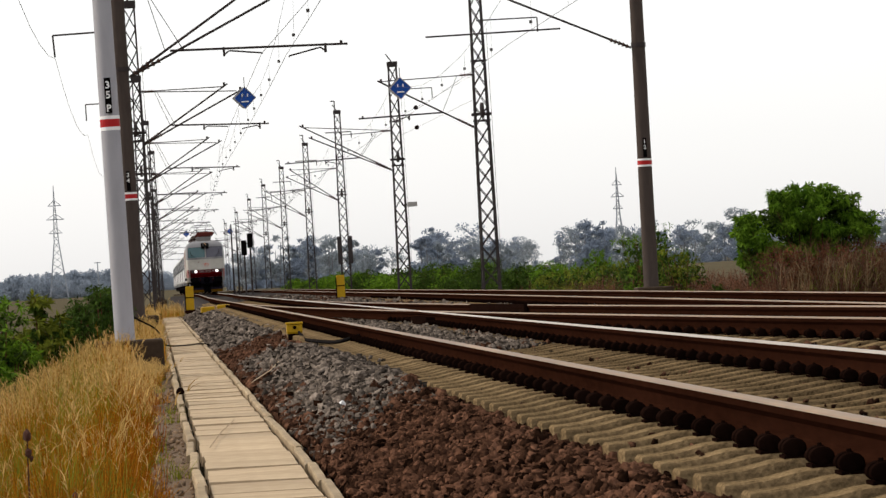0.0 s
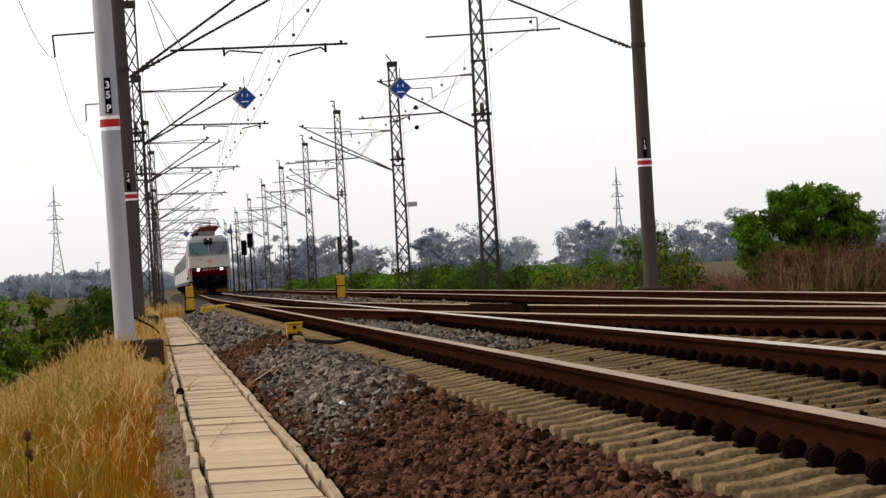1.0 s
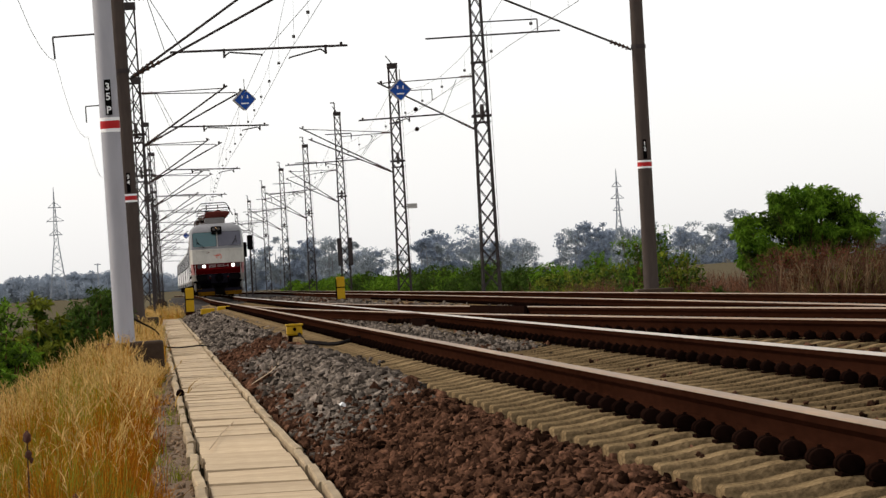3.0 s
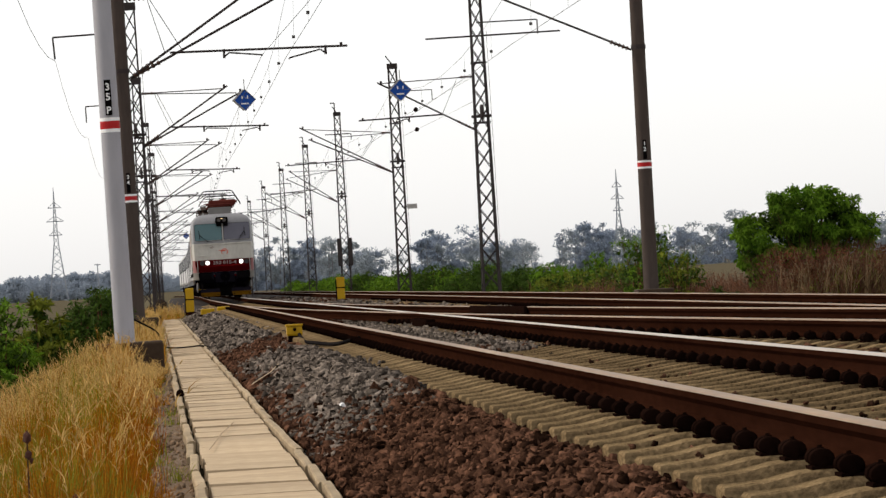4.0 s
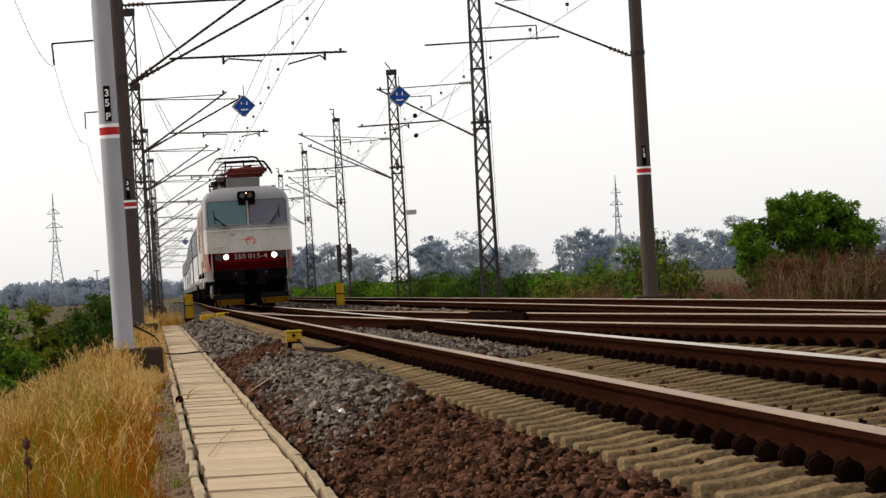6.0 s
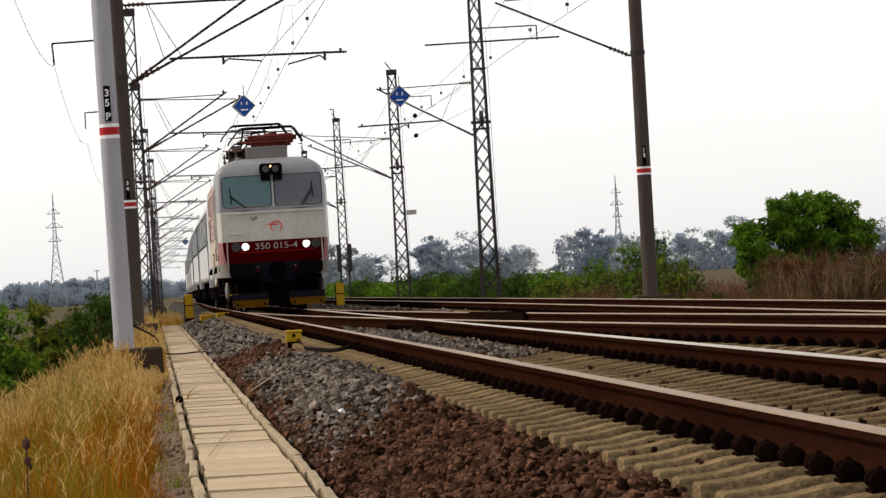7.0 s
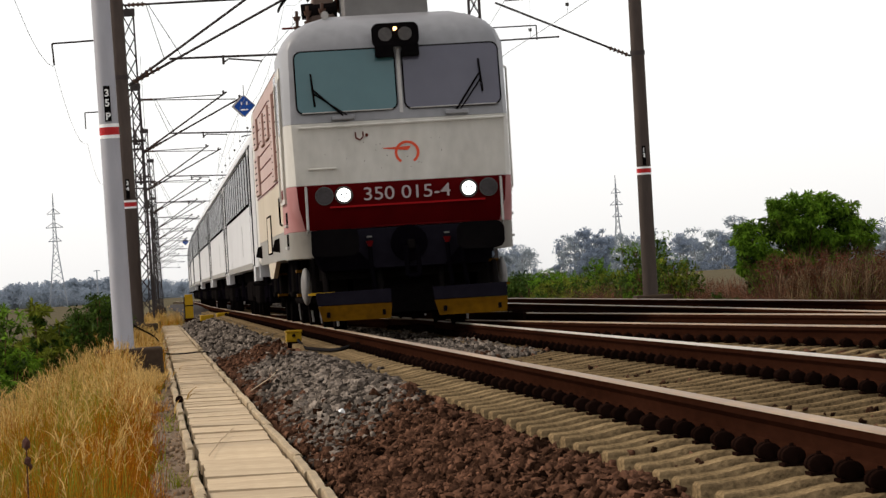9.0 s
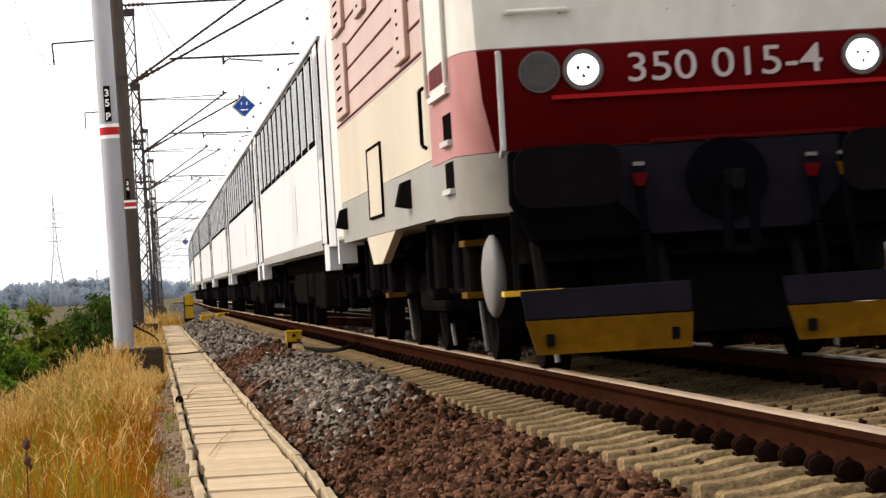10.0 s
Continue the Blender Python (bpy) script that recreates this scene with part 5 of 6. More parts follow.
def locomotive():
    t = thing("locomotive", "cream and dark red electric locomotive with lit headlights", "locomotive")
    # cab shell in its paint bands
    part("skirt_panel", Shape().loft([ring_plan(0.90, 1.12, 0.26), ring_plan(1.225, 1.18, 0.19)]), L_GREYSIDE, t, "grey lower cab panel", smooth="angle")
    # side red is paler than the front: sunlight is put into its colour
    part("side_band", Shape().loft([ring_plan(1.229, 1.18, 0.19), ring_plan(1.50, 1.25, 0.015), ring_plan(1.772, 1.27, 0.0)]), L_FADED_LIT, t, "faded red band round the cab, paled for sunlight", smooth="angle")
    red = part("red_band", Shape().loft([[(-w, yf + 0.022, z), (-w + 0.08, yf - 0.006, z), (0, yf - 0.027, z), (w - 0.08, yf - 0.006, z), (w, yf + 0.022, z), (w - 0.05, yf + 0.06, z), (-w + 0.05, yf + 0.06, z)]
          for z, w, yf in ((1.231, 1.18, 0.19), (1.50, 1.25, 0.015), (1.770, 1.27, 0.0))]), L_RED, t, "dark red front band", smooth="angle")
    nose = part("nose_panel", Shape().loft([ring_plan(1.776, 1.27, 0.0), ring_plan(2.52, 1.29, 0.03)]), L_WHITE, t, "cream white nose panel", smooth="angle")
    part("windscreen_surround", Shape().loft([ring_plan(2.524, 1.29, 0.032), ring_plan(3.42, 1.27, 0.20), ring_plan(3.56, 1.22, 0.25, 1.31), ring_plan(3.68, 1.12, 0.36, 1.20), ring_plan(3.77, 0.98, 0.50, 1.04),
         ring_plan(3.84, 0.75, 0.70, 0.8)]), L_GREY, t, "grey windscreen surround and cab roof", smooth="angle")
    part("rear_cab", Shape().loft([[(-1.37, y, 0.95), (1.37, y, 0.95), (1.37, y, 3.3), (1.1, y, 3.7), (-1.1, y, 3.7), (-1.37, y, 3.3)] for y in (13.9, 15.0)]), L_WHITE, t, "cream rear cab", 0.04)
    # side walls aft of the cab
    for s in (-1, 1):
        def wall(name, z0, z1, mat, label, y0=2.404, y1=13.896, inset=0.0):
            return part(name, Shape().box(min(s * 1.365, s * 1.0), max(s * 1.365, s * 1.0), y0, y1, z0, z1), mat, t, label)
        wall("lower_side", 0.92, 1.268, L_GREYSIDE, "dusty grey lower side")
        wall("middle_side", 1.272, 1.908, L_CREAM, "dusty cream side")
        pink = wall("upper_side", 1.912, 3.30, L_PINK, "faded red ribbed upper side")
        for k in range(7):
            z = 1.93 + 0.195 * k
            part("rib", Shape().box(min(s * 1.365, s * 1.374), max(s * 1.365, s * 1.374), 2.6, 13.85, z, z + 0.013), MAROON if k else L_RED, pink, "dark rib line")
        for y0, y1, z0, z1 in ((3.85, 5.0, 1.97, 3.1), (11.6, 13.3, 1.97, 2.55), (6.0, 7.4, 2.6, 3.05), (8.4, 9.6, 2.6, 3.05), (11.6, 13.2, 2.68, 3.1)):
            lou = part("louvre_panel", Shape().box(min(s * 1.365, s * 1.40), max(s * 1.365, s * 1.40), y0, y1, z0, z1), L_PINK, pink, "louvred panel", 0.008)
            for q in range(int((z1 - z0) / 0.09)):
                part("slat", Shape().box(min(s * 1.40, s * 1.408), max(s * 1.40, s * 1.408), y0 + 0.55, y1 - 0.50, z0 + 0.06 + 0.09 * q, z0 + 0.075 + 0.09 * q), BLACK, lou)
        part("side_window", Shape().box(min(s * 1.365, s * 1.372), max(s * 1.365, s * 1.372), 2.5, 3.3, 2.62, 3.25), G_DARK, pink, "dark side window")
        # cab door with its window, handrails and steps
        door = part("cab_door", Shape().box(min(s * 1.37, s * 1.385), max(s * 1.37, s * 1.385), 0.75, 2.05, 1.62, 3.25), L_WHITE, t, "cream cab door", 0.01)
        part("door_window", Shape().box(min(s * 1.385, s * 1.392), max(s * 1.385, s * 1.392), 0.95, 1.85, 2.45, 3.1), G_DARK, door, "dark door window")
        part("door_red_panel", Shape().box(min(s * 1.385, s * 1.389), max(s * 1.385, s * 1.389), 0.80, 2.0, 1.66, 1.775), L_RED, door, "red painted foot of the door")
        part("door_sill", Shape().box(min(s * 1.37, s * 1.40), max(s * 1.37, s * 1.40), 0.7, 2.1, 1.585, 1.618), L_WHITE, door)
        for y, z0, z1, mt, lb in ((0.62, 1.62, 3.1, L_WHITE, "cream door handrail"), (2.15, 1.62, 3.1, L_WHITE, "cream door handrail"), (2.75, 1.35, 1.70, BLACK, "dark handrail")):
            part("handrail", Shape().path([(s * 1.37, y, z0), (s * 1.40, y, z0 + 0.02), (s * 1.40, y, z1), (s * 1.37, y, z1 + 0.02)], 0.013, 6), mt, t, lb)
        for z in (1.33, 1.06):
            # no hollow here: a flat black block paints the shade of the recess
            st = part("step_recess", Shape().box(min(s * 1.36, s * 1.377), max(s * 1.36, s * 1.377), 0.75, 1.30, z, z + 0.15), BLACK, t, "black plate for the shade in a step recess")
            part("step_tread", Shape().box(min(s * 1.37, s * 1.40), max(s * 1.37, s * 1.40), 0.72, 1.33, z - 0.03, z), L_STEEL, st)
        for y in (4.5, 13.0):
            part("jacking_bracket", Shape().hexa([(s * 1.36, y, 1.03), (s * 1.46, y + 0.05, 1.05), (s * 1.46, y + 0.35, 1.05), (s * 1.36, y + 0.4, 1.03),
                 (s * 1.36, y, 1.22), (s * 1.42, y + 0.05, 1.20), (s * 1.42, y + 0.35, 1.20), (s * 1.36, y + 0.4, 1.22)]), BLACK, t, "black jacking bracket")
        hatch = part("hatch", Shape().box(min(s * 1.366, s * 1.376), max(s * 1.366, s * 1.376), 7.6, 9.3, 1.06, 1.56), L_CREAM, t, "outlined hatch")
        for y0, y1, z0, z1 in ((7.56, 7.62, 1.04, 1.58), (9.28, 9.34, 1.04, 1.58), (7.6, 9.3, 1.04, 1.06), (7.6, 9.3, 1.56, 1.58)):
            part("seal", Shape().box(min(s * 1.366, s * 1.382), max(s * 1.366, s * 1.382), y0, y1, z0, z1), BLACK, hatch)
        part("skirt_apron", Shape().hexa([(s * 1.30, 8.3, 0.70), (s * 1.36, 8.3, 0.70), (s * 1.36, 9.5, 0.70), (s * 1.30, 9.5, 0.70), (s * 1.30, 6.5, 0.918), (s * 1.36, 6.5, 0.918), (s * 1.36, 10.2, 0.918), (s * 1.30, 10.2, 0.918)]), L_CREAM, t, "cream apron between the bogies")
        part("end_gangway_post", Shape().box(min(s * 1.2, s * 1.36), max(s * 1.2, s * 1.36), 15.0, 15.3, 0.75, 3.0), C_WHITE, t)
    part("main_roof", Shape().loft([[(-1.37, y, 3.30), (-1.25, y, 3.50), (-0.95, y, 3.70), (0, y, 3.80), (0.95, y, 3.70), (1.25, y, 3.50), (1.37, y, 3.30)] for y in (2.404, 13.896)]), L_ROOF, t, "sooty main roof")
    # windscreens
    for x0, x1, mat, lab in ((-1.20, -0.0, G_TEAL, "teal tinted windscreen pane"), (0.11, 1.26, G_DARK, "dark tinted windscreen pane")):
        y_at = lambda z: 0.032 + 0.168 * (z - 2.524) / 0.896 - 0.02
        fr = part("windscreen_frame", rounded_panel(x0 - 0.018, x1 + 0.018, 2.632, 3.408, y_at(2.632), y_at(3.408), 0.095, 0.014), BLACK, t, "black rubber window seal")
        part("windscreen", rounded_panel(x0, x1, 2.65, 3.39, y_at(2.65), y_at(3.39), 0.08, 0.024), mat, fr, lab)
        part("seal_trim", Shape().tube((x0 + 0.05, y_at(2.65) - 0.028, 2.645), (x1 - 0.05, y_at(2.65) - 0.028, 2.645), 0.008, n=6), L_STEEL, fr)
    part("centre_pillar", Shape().hexa([(0.035, 0.02, 2.60), (0.075, 0.02, 2.60), (0.075, 0.06, 2.60), (0.035, 0.06, 2.60), (0.035, 0.15, 3.40), (0.075, 0.15, 3.40), (0.075, 0.2, 3.40), (0.035, 0.2, 3.40)]), L_STEEL, t, "pale centre pillar")
    for bx, tx, top in ((-0.66, -1.02, 3.0), (0.72, 1.02, 3.08)):
        wip = part("wiper", Shape().path([(bx, -0.03, 2.60), (tx, 0.05, top - 0.06)], 0.012, 5).path([(bx + 0.05, -0.03, 2.60), (tx + 0.02, 0.05, top - 0.12)], 0.009, 5), BLACK, t, "black wiper arm")
        part("wiper_blade", Shape().path([(tx + 0.03, 0.0, top - 0.28), (tx, 0.06, top + 0.12)], 0.013, 5), BLACK, wip)
        part("wiper_base", Shape().box(bx - 0.14, bx + 0.14, -0.03, 0.05, 2.545, 2.60), L_GREY, wip, "", 0.01)
    lamp = part("roof_headlamp", rounded_panel(-0.25, 0.32, 3.40, 3.69, 0.08, 0.14, 0.08, 0.06), BLACK, t, "black twin roof headlamp housing")
    for x0, x1 in ((-0.22, 0.0), (0.10, 0.31)):
        part("lamp_foot", Shape().box(x0, x1, 0.02, 0.14, 3.28, 3.42), BLACK, lamp)
    for x in (-0.09, 0.15):
        part("lens", disc(x, 0.055, 3.55, 0.085, 0.03), LENS_DIM, lamp, "dim round lens")
    part("marker_light", disc(0.03, 0.04, 3.615, 0.022, 0.03, 12), LAMP_SMALL, lamp, "small lit marker light")
    # nose fittings
    for s_, mat_on in ((-1, True), (1, True)):
        xo, xi = (-0.94, -0.705) if s_ < 0 else (1.05, 0.81)
        ho = part("lamp_pot", disc(xo, 0.02, 1.638, 0.115, 0.045), LENS_DIM, red, "dull lamp rim")
        part("lens", disc(xo, -0.026, 1.638, 0.10, 0.008), LENS, ho, "unlit frosted lens")
        hi = part("lamp_pot", disc(xi, 0.02, 1.638, 0.112, 0.045), LENS_DIM, red, "dull lamp rim")
        part("lens", disc(xi, -0.026, 1.638, 0.082, 0.008), LAMP_ON, hi, "lit white headlight lens")
        for dx, dz in ((-0.028, 0.01), (0.028, 0.01), (0.0, -0.035)):
            part("lens_rib", disc(xi + dx, -0.033, 1.638 + dz, 0.014, 0.006, 8), LENS, hi)
    num = letters("350 015-4", 0.222, L_NUMBER, red, Matrix.Translation((0.058, -0.036, 1.56)) @ pose(0, 0, 0, 90, 0, 0), weight=0.002)
    num.scale = (1.18, 1, 1)
    part("ledge", Shape().hexa([(-0.88, -0.035, 1.485), (1.0, -0.035, 1.485), (1.0, 0.06, 1.485), (-0.88, 0.06, 1.485), (-0.88, -0.03, 1.508), (1.0, -0.03, 1.508), (1.0, 0.05, 1.508), (-0.88, 0.05, 1.508)]), L_LEDGE, red, "bright red ledge")
    part("lower_ledge", Shape().box(-0.35, 0.82, 0.13, 0.22, 1.235, 1.255), L_RED, red, "red lower ledge")
    for x in (-1.16, 1.2):
        part("grab_rail", Shape().path([(x, 0.08, 1.20), (x, -0.05, 1.24), (x, -0.06, 1.74), (x, 0.05, 1.76)], 0.016, 6), L_STEEL, red, "pale vertical grab rail")
    part("long_grab_rail", Shape().path([(-1.20, 0.03, 2.465), (-1.20, -0.05, 2.465), (1.28, -0.05, 2.475), (1.28, 0.03, 2.475)], 0.016, 6), L_WHITE, nose, "cream horizontal grab rail")
    part("short_grab_rail", Shape().path([(-1.10, 0.03, 1.965), (-1.10, -0.05, 1.965), (-0.78, -0.05, 1.965), (-0.78, 0.03, 1.965)], 0.014, 6), L_WHITE, nose, "short cream grab rail")
    part("whistle_badge", Shape().path([(-0.52, -0.012, 2.39), (-0.52, -0.012, 2.32), (-0.47, -0.012, 2.29), (-0.43, -0.012, 2.33), (-0.43, -0.012, 2.39)], 0.009, 5).box(-0.40, -0.37, -0.012, 0.02, 2.33, 2.365), MAROON, nose, "small dark badge")
    chips = random.Random(17)
    for _ in range(22):
        x, z, r = chips.gauss(-0.15, 0.32), chips.uniform(1.93, 2.32), chips.uniform(0.003, 0.007)
        part("paint_chip", disc(x, 0.012, z, r, 0.032, 7), L_BOX, nose)
    ringpts = []
    for k in range(25):
        a = radians(-55 + 290 * k / 24)
        w0, w1 = 0.150, 0.118
        ringpts.append(((0.09 + w0 * math.cos(a), 2.11 + w0 * 0.95 * math.sin(a)), (0.09 + w1 * math.cos(a), 2.11 + w1 * 0.95 * math.sin(a))))
    lg = Shape()
    lg.loft([[(p_[0], -0.012, p_[1]), (q_[0], -0.012, q_[1]), (q_[0], 0.01, q_[1]), (p_[0], 0.01, p_[1])] for p_, q_ in ringpts])
    lg.hexa([(-0.20, -0.012, 2.17), (0.10, -0.012, 2.135), (0.10, 0.01, 2.135), (-0.20, 0.01, 2.17), (-0.20, -0.012, 2.178), (0.14, -0.012, 2.185), (0.14, 0.01, 2.185), (-0.20, 0.01, 2.178)])
    part("emblem", lg, LOGO_RED, nose, "orange-red ring emblem")
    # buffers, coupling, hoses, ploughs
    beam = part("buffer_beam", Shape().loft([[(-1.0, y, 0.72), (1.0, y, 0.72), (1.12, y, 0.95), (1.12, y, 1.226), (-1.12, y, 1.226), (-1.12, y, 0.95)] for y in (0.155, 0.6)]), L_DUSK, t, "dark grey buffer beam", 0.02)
    for s in (-1, 1):
        bu = part("buffer", Shape().tube((s * 0.875 + 0.03, 0.10, 1.04), (s * 0.875 + 0.03, -0.36, 1.04), 0.13, 0.11, 16), BLACK, t, "black sprung buffer")
        part("buffer_head", rounded_panel(s * 0.875 - 0.27, s * 0.875 + 0.30, 0.90, 1.225, -0.40, -0.40, 0.10, 0.045), BLACK, bu, "greasy black buffer head")
    # the well is a flat disc, its inner shade given by near-black colour
    part("coupling_well_shade", disc(0.06, 0.15, 1.02, 0.225, 0.05, 20), L_DUSK, t, "dark disc for the shade in the coupling well")
    part("beam_plate", Shape().loft([[(-0.36, y, 0.74), (0.48, y, 0.74), (0.68, y, 0.95), (0.68, y, 1.222), (-0.56, y, 1.222), (-0.56, y, 0.95)] for y in (0.145, 0.3)]), L_PLOUGH, t, "worn grey beam plate")
    part("draw_hook", Shape().box(0.03, 0.11, -0.22, 0.1, 0.94, 1.06), L_DARK, t, "", 0.02)
    part("screw_coupling", Shape().path([(0.0, -0.2, 0.98), (0.0, -0.25, 0.62), (0.14, -0.25, 0.62), (0.14, -0.2, 0.98)], 0.03, 8), L_DUSK, t, "hanging screw coupling")
    for x, mat, lab in ((-0.42, L_RED, "red brake cock"), (0.52, L_RED, "red brake cock"), (0.70, YELLOW_DIRTY, "yellow brake cock")):
        cock = part("brake_cock", Shape().hexa([(x - 0.02, 0.08, 1.0), (x + 0.02, 0.08, 1.0), (x + 0.02, 0.2, 1.0), (x - 0.02, 0.2, 1.0), (x - 0.045, 0.08, 1.07), (x + 0.045, 0.08, 1.07), (x + 0.045, 0.2, 1.07), (x - 0.045, 0.2, 1.07)]), mat, t, lab)
        part("cap", Shape().box(x - 0.03, x + 0.03, 0.09, 0.16, 1.11, 1.13), L_BOX, cock)
        part("hose", Shape().path([(x, 0.12, 1.0), (x, 0.0, 0.75), (x + 0.03, 0.0, 0.5), (x + 0.05, 0.08, 0.45)], 0.025, 8), L_DUSK, cock, "black air hose")
    for x0, x1 in ((-1.10, -0.21), (0.31, 1.19)):
        pl = part("plough_blade", Shape().hexa([(x0, -0.14, 0.314), (x1, -0.18, 0.314), (x1, -0.14, 0.314), (x0, -0.10, 0.314), (x0 - 0.02, -0.12, 0.47), (x1, -0.16, 0.48), (x1, -0.12, 0.48), (x0 - 0.02, -0.08, 0.47)]), L_PLOUGH, t, "dusty grey plough blade", 0.008)
        part("plough_edge", Shape().hexa([(x0 + 0.05, -0.15, 0.125), (x1 - 0.02, -0.21, 0.125), (x1 - 0.02, -0.17, 0.125), (x0 + 0.05, -0.11, 0.125), (x0, -0.141, 0.31), (x1, -0.181, 0.31), (x1, -0.141, 0.31), (x0, -0.101, 0.31)]), YELLOW_DIRTY, pl, "scuffed yellow plough edge")
        for x in (x0 + 0.12, x1 - 0.1):
            part("strut", Shape().tube((x, 0.0, 0.36), (x, 0.35, 0.74), 0.035, n=6), L_DARK, pl)
            part("bolt", Shape().box(x - 0.02, x + 0.02, -0.20, -0.12, 0.17, 0.235), BLACK, pl)
    part("front_step", Shape().box(-1.20, -0.88, -0.05, 0.12, 0.445, 0.475), YELLOW, t, "yellow front step")
    part("front_step", Shape().box(1.0, 1.24, -0.05, 0.12, 0.445, 0.475), YELLOW_DIRTY, t, "yellow front step")
    part("step_hanger", Shape().box(-1.14, -1.11, 0.0, 0.03, 0.47, 0.9), L_DARK, t)
    for s in (-1, 1):
        part("air_reservoir", ellipsoid((s * 1.20, 0.55, 0.56), (0.065, 0.24, 0.23)), L_BOX, t, "dusty grey domed cover", smooth=True)
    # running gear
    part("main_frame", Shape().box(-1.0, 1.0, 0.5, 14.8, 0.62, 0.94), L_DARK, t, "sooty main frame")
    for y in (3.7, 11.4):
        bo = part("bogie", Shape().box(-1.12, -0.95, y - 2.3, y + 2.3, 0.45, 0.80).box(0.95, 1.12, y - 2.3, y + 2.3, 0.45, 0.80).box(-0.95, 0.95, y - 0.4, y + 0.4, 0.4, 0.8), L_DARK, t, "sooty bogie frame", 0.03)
        for s in (-1, 1):
            for d in (-1.6, 1.6):
                part("axle_box", Shape().box(s * 1.13 - 0.1, s * 1.13 + 0.1, y + d - 0.2, y + d + 0.2, 0.42, 0.78), L_DARK, bo, "", 0.03)
                part("spring", Shape().tube((s * 1.15, y + d * 0.6, 0.5), (s * 1.15, y + d * 0.6, 0.95), 0.09, n=10), L_DARK, bo)
                part("damper", Shape().tube((s * 1.22, y + d * 0.8, 0.5), (s * 1.22, y + d * 0.8, 0.92), 0.035, n=8), L_DUSK, bo)
                part("sand_pipe", Shape().path([(s * 0.84, y + d * 1.45, 0.5), (s * 0.80, y + d * 1.5, 0.05)], 0.016, 6), L_BOX, bo, "grey sand pipe")
            for z in (0.74, 0.44):
                part("bogie_step", Shape().box(s * 1.2 - 0.07, s * 1.2 + 0.07, y - 2.1, y - 1.7, z, z + 0.035), YELLOW_DIRTY, bo, "worn yellow step")
    for y in (2.1, 5.3, 9.8, 13.0):
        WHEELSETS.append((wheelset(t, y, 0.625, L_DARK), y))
    # unseen motor cases, brake hangers and plates, added to block light underneath
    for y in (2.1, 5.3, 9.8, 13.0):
        part("traction_motor", Shape().tube((-0.62, y + 0.1, 0.55), (0.62, y + 0.1, 0.55), 0.42, n=14), L_DARK, t, "sooty motor case added to block light underneath")
        for s in (-1, 1):
            part("brake_rigging", Shape().hexa([(s * 0.66, y - 0.82, 0.22), (s * 0.86, y - 0.82, 0.22), (s * 0.86, y - 0.70, 0.22), (s * 0.66, y - 0.70, 0.22), (s * 0.66, y - 0.78, 0.80), (s * 0.86, y - 0.78, 0.80), (s * 0.86, y - 0.64, 0.80), (s * 0.66, y - 0.64, 0.80)]), L_DARK, t, "sooty brake hanger and shoe added to block light")
    for y in (1.0, 5.9):
        part("light_block_plate", Shape().box(-0.60, 0.60, y - 0.05, y + 0.05, 0.18, 0.64), L_DARK, t, "sooty plate added between the wheels to block light")
    part("transformer_tank", Shape().box(-1.05, 1.05, 6.6, 9.0, 0.32, 0.62), L_DARK, t, "sooty transformer tank", 0.05)
    # roof gear
    part("roof_box", Shape().hexa([(-0.53, 0.75, 3.79), (0.50, 0.75, 3.79), (0.50, 1.9, 3.79), (-0.53, 1.9, 3.79), (-0.53, 0.82, 4.14), (0.50, 0.82, 4.14), (0.50, 1.9, 4.16), (-0.53, 1.9, 4.16)]), L_BOX, t, "dusty grey roof box", 0.02)
    for x, y in ((-0.95, 1.5), (-0.78, 1.2), (-1.05, 2.4)):
        part("roof_insulator", insulator(Shape(), (x, y, 3.55), (x, y, 4.05), 4), INSULATOR, t, "brown roof insulator")
    part("roof_cylinder", Shape().tube((-1.02, 1.6, 3.98), (-0.58, 1.6, 4.00), 0.10, n=12), L_DARK, t, "dark cylinder")
    part("switch_case", Shape().hexa([(-0.98, 1.5, 3.62), (-0.60, 1.5, 3.66), (-0.60, 2.1, 3.66), (-0.98, 2.1, 3.62), (-0.86, 1.55, 4.21), (-0.62, 1.55, 4.23), (-0.62, 2.1, 4.23), (-0.86, 2.1, 4.21)]), L_ROOF, t, "sooty switch case on the roof", 0.03)
    part("roof_bar", Shape().path([(-0.95, 1.45, 4.10), (-0.80, 1.45, 4.26), (-0.58, 1.45, 4.24)], 0.02, 6), L_DARK, t, "dark current bar")
    part("roof_walkboard", Shape().box(0.62, 1.0, 2.5, 12.5, 3.84, 3.87), L_ROOF, t, "sooty roof walkboard")
    part("horn", Shape().tube((-0.78, 0.62, 3.86), (-0.78, 0.95, 3.86), 0.05, 0.025, 10), L_STEEL, t)
    part("roof_box_small", Shape().box(0.88, 1.02, 1.6, 1.8, 3.65, 3.86), BLACK, t)
    for y, up, lab in ((2.85, 0.0, "lowered pantograph with a rusty frame"), (12.2, 0.46, "raised pantograph on the rear roof")):
        pan = part("pantograph", Shape().box(-0.55, 0.55, y - 0.9, y - 0.82, 4.10, 4.18).box(-0.55, 0.55, y + 0.82, y + 0.9, 4.10, 4.18).box(-0.55, -0.47, y - 0.9, y + 0.9, 4.10, 4.18).box(0.47, 0.55, y - 0.9, y + 0.9, 4.10, 4.18), RUST, t, lab)
        part("cross_tube", Shape().path([(-0.62, y - 0.5, 4.30), (0.62, y - 0.5, 4.30)], 0.03, 6).path([(-0.7, y + 0.5, 4.36), (0.7, y + 0.5, 4.36)], 0.025, 6).path([(-0.9, y - 0.1, 4.46), (0.9, y - 0.1, 4.46)], 0.016, 6), MAROON, pan)
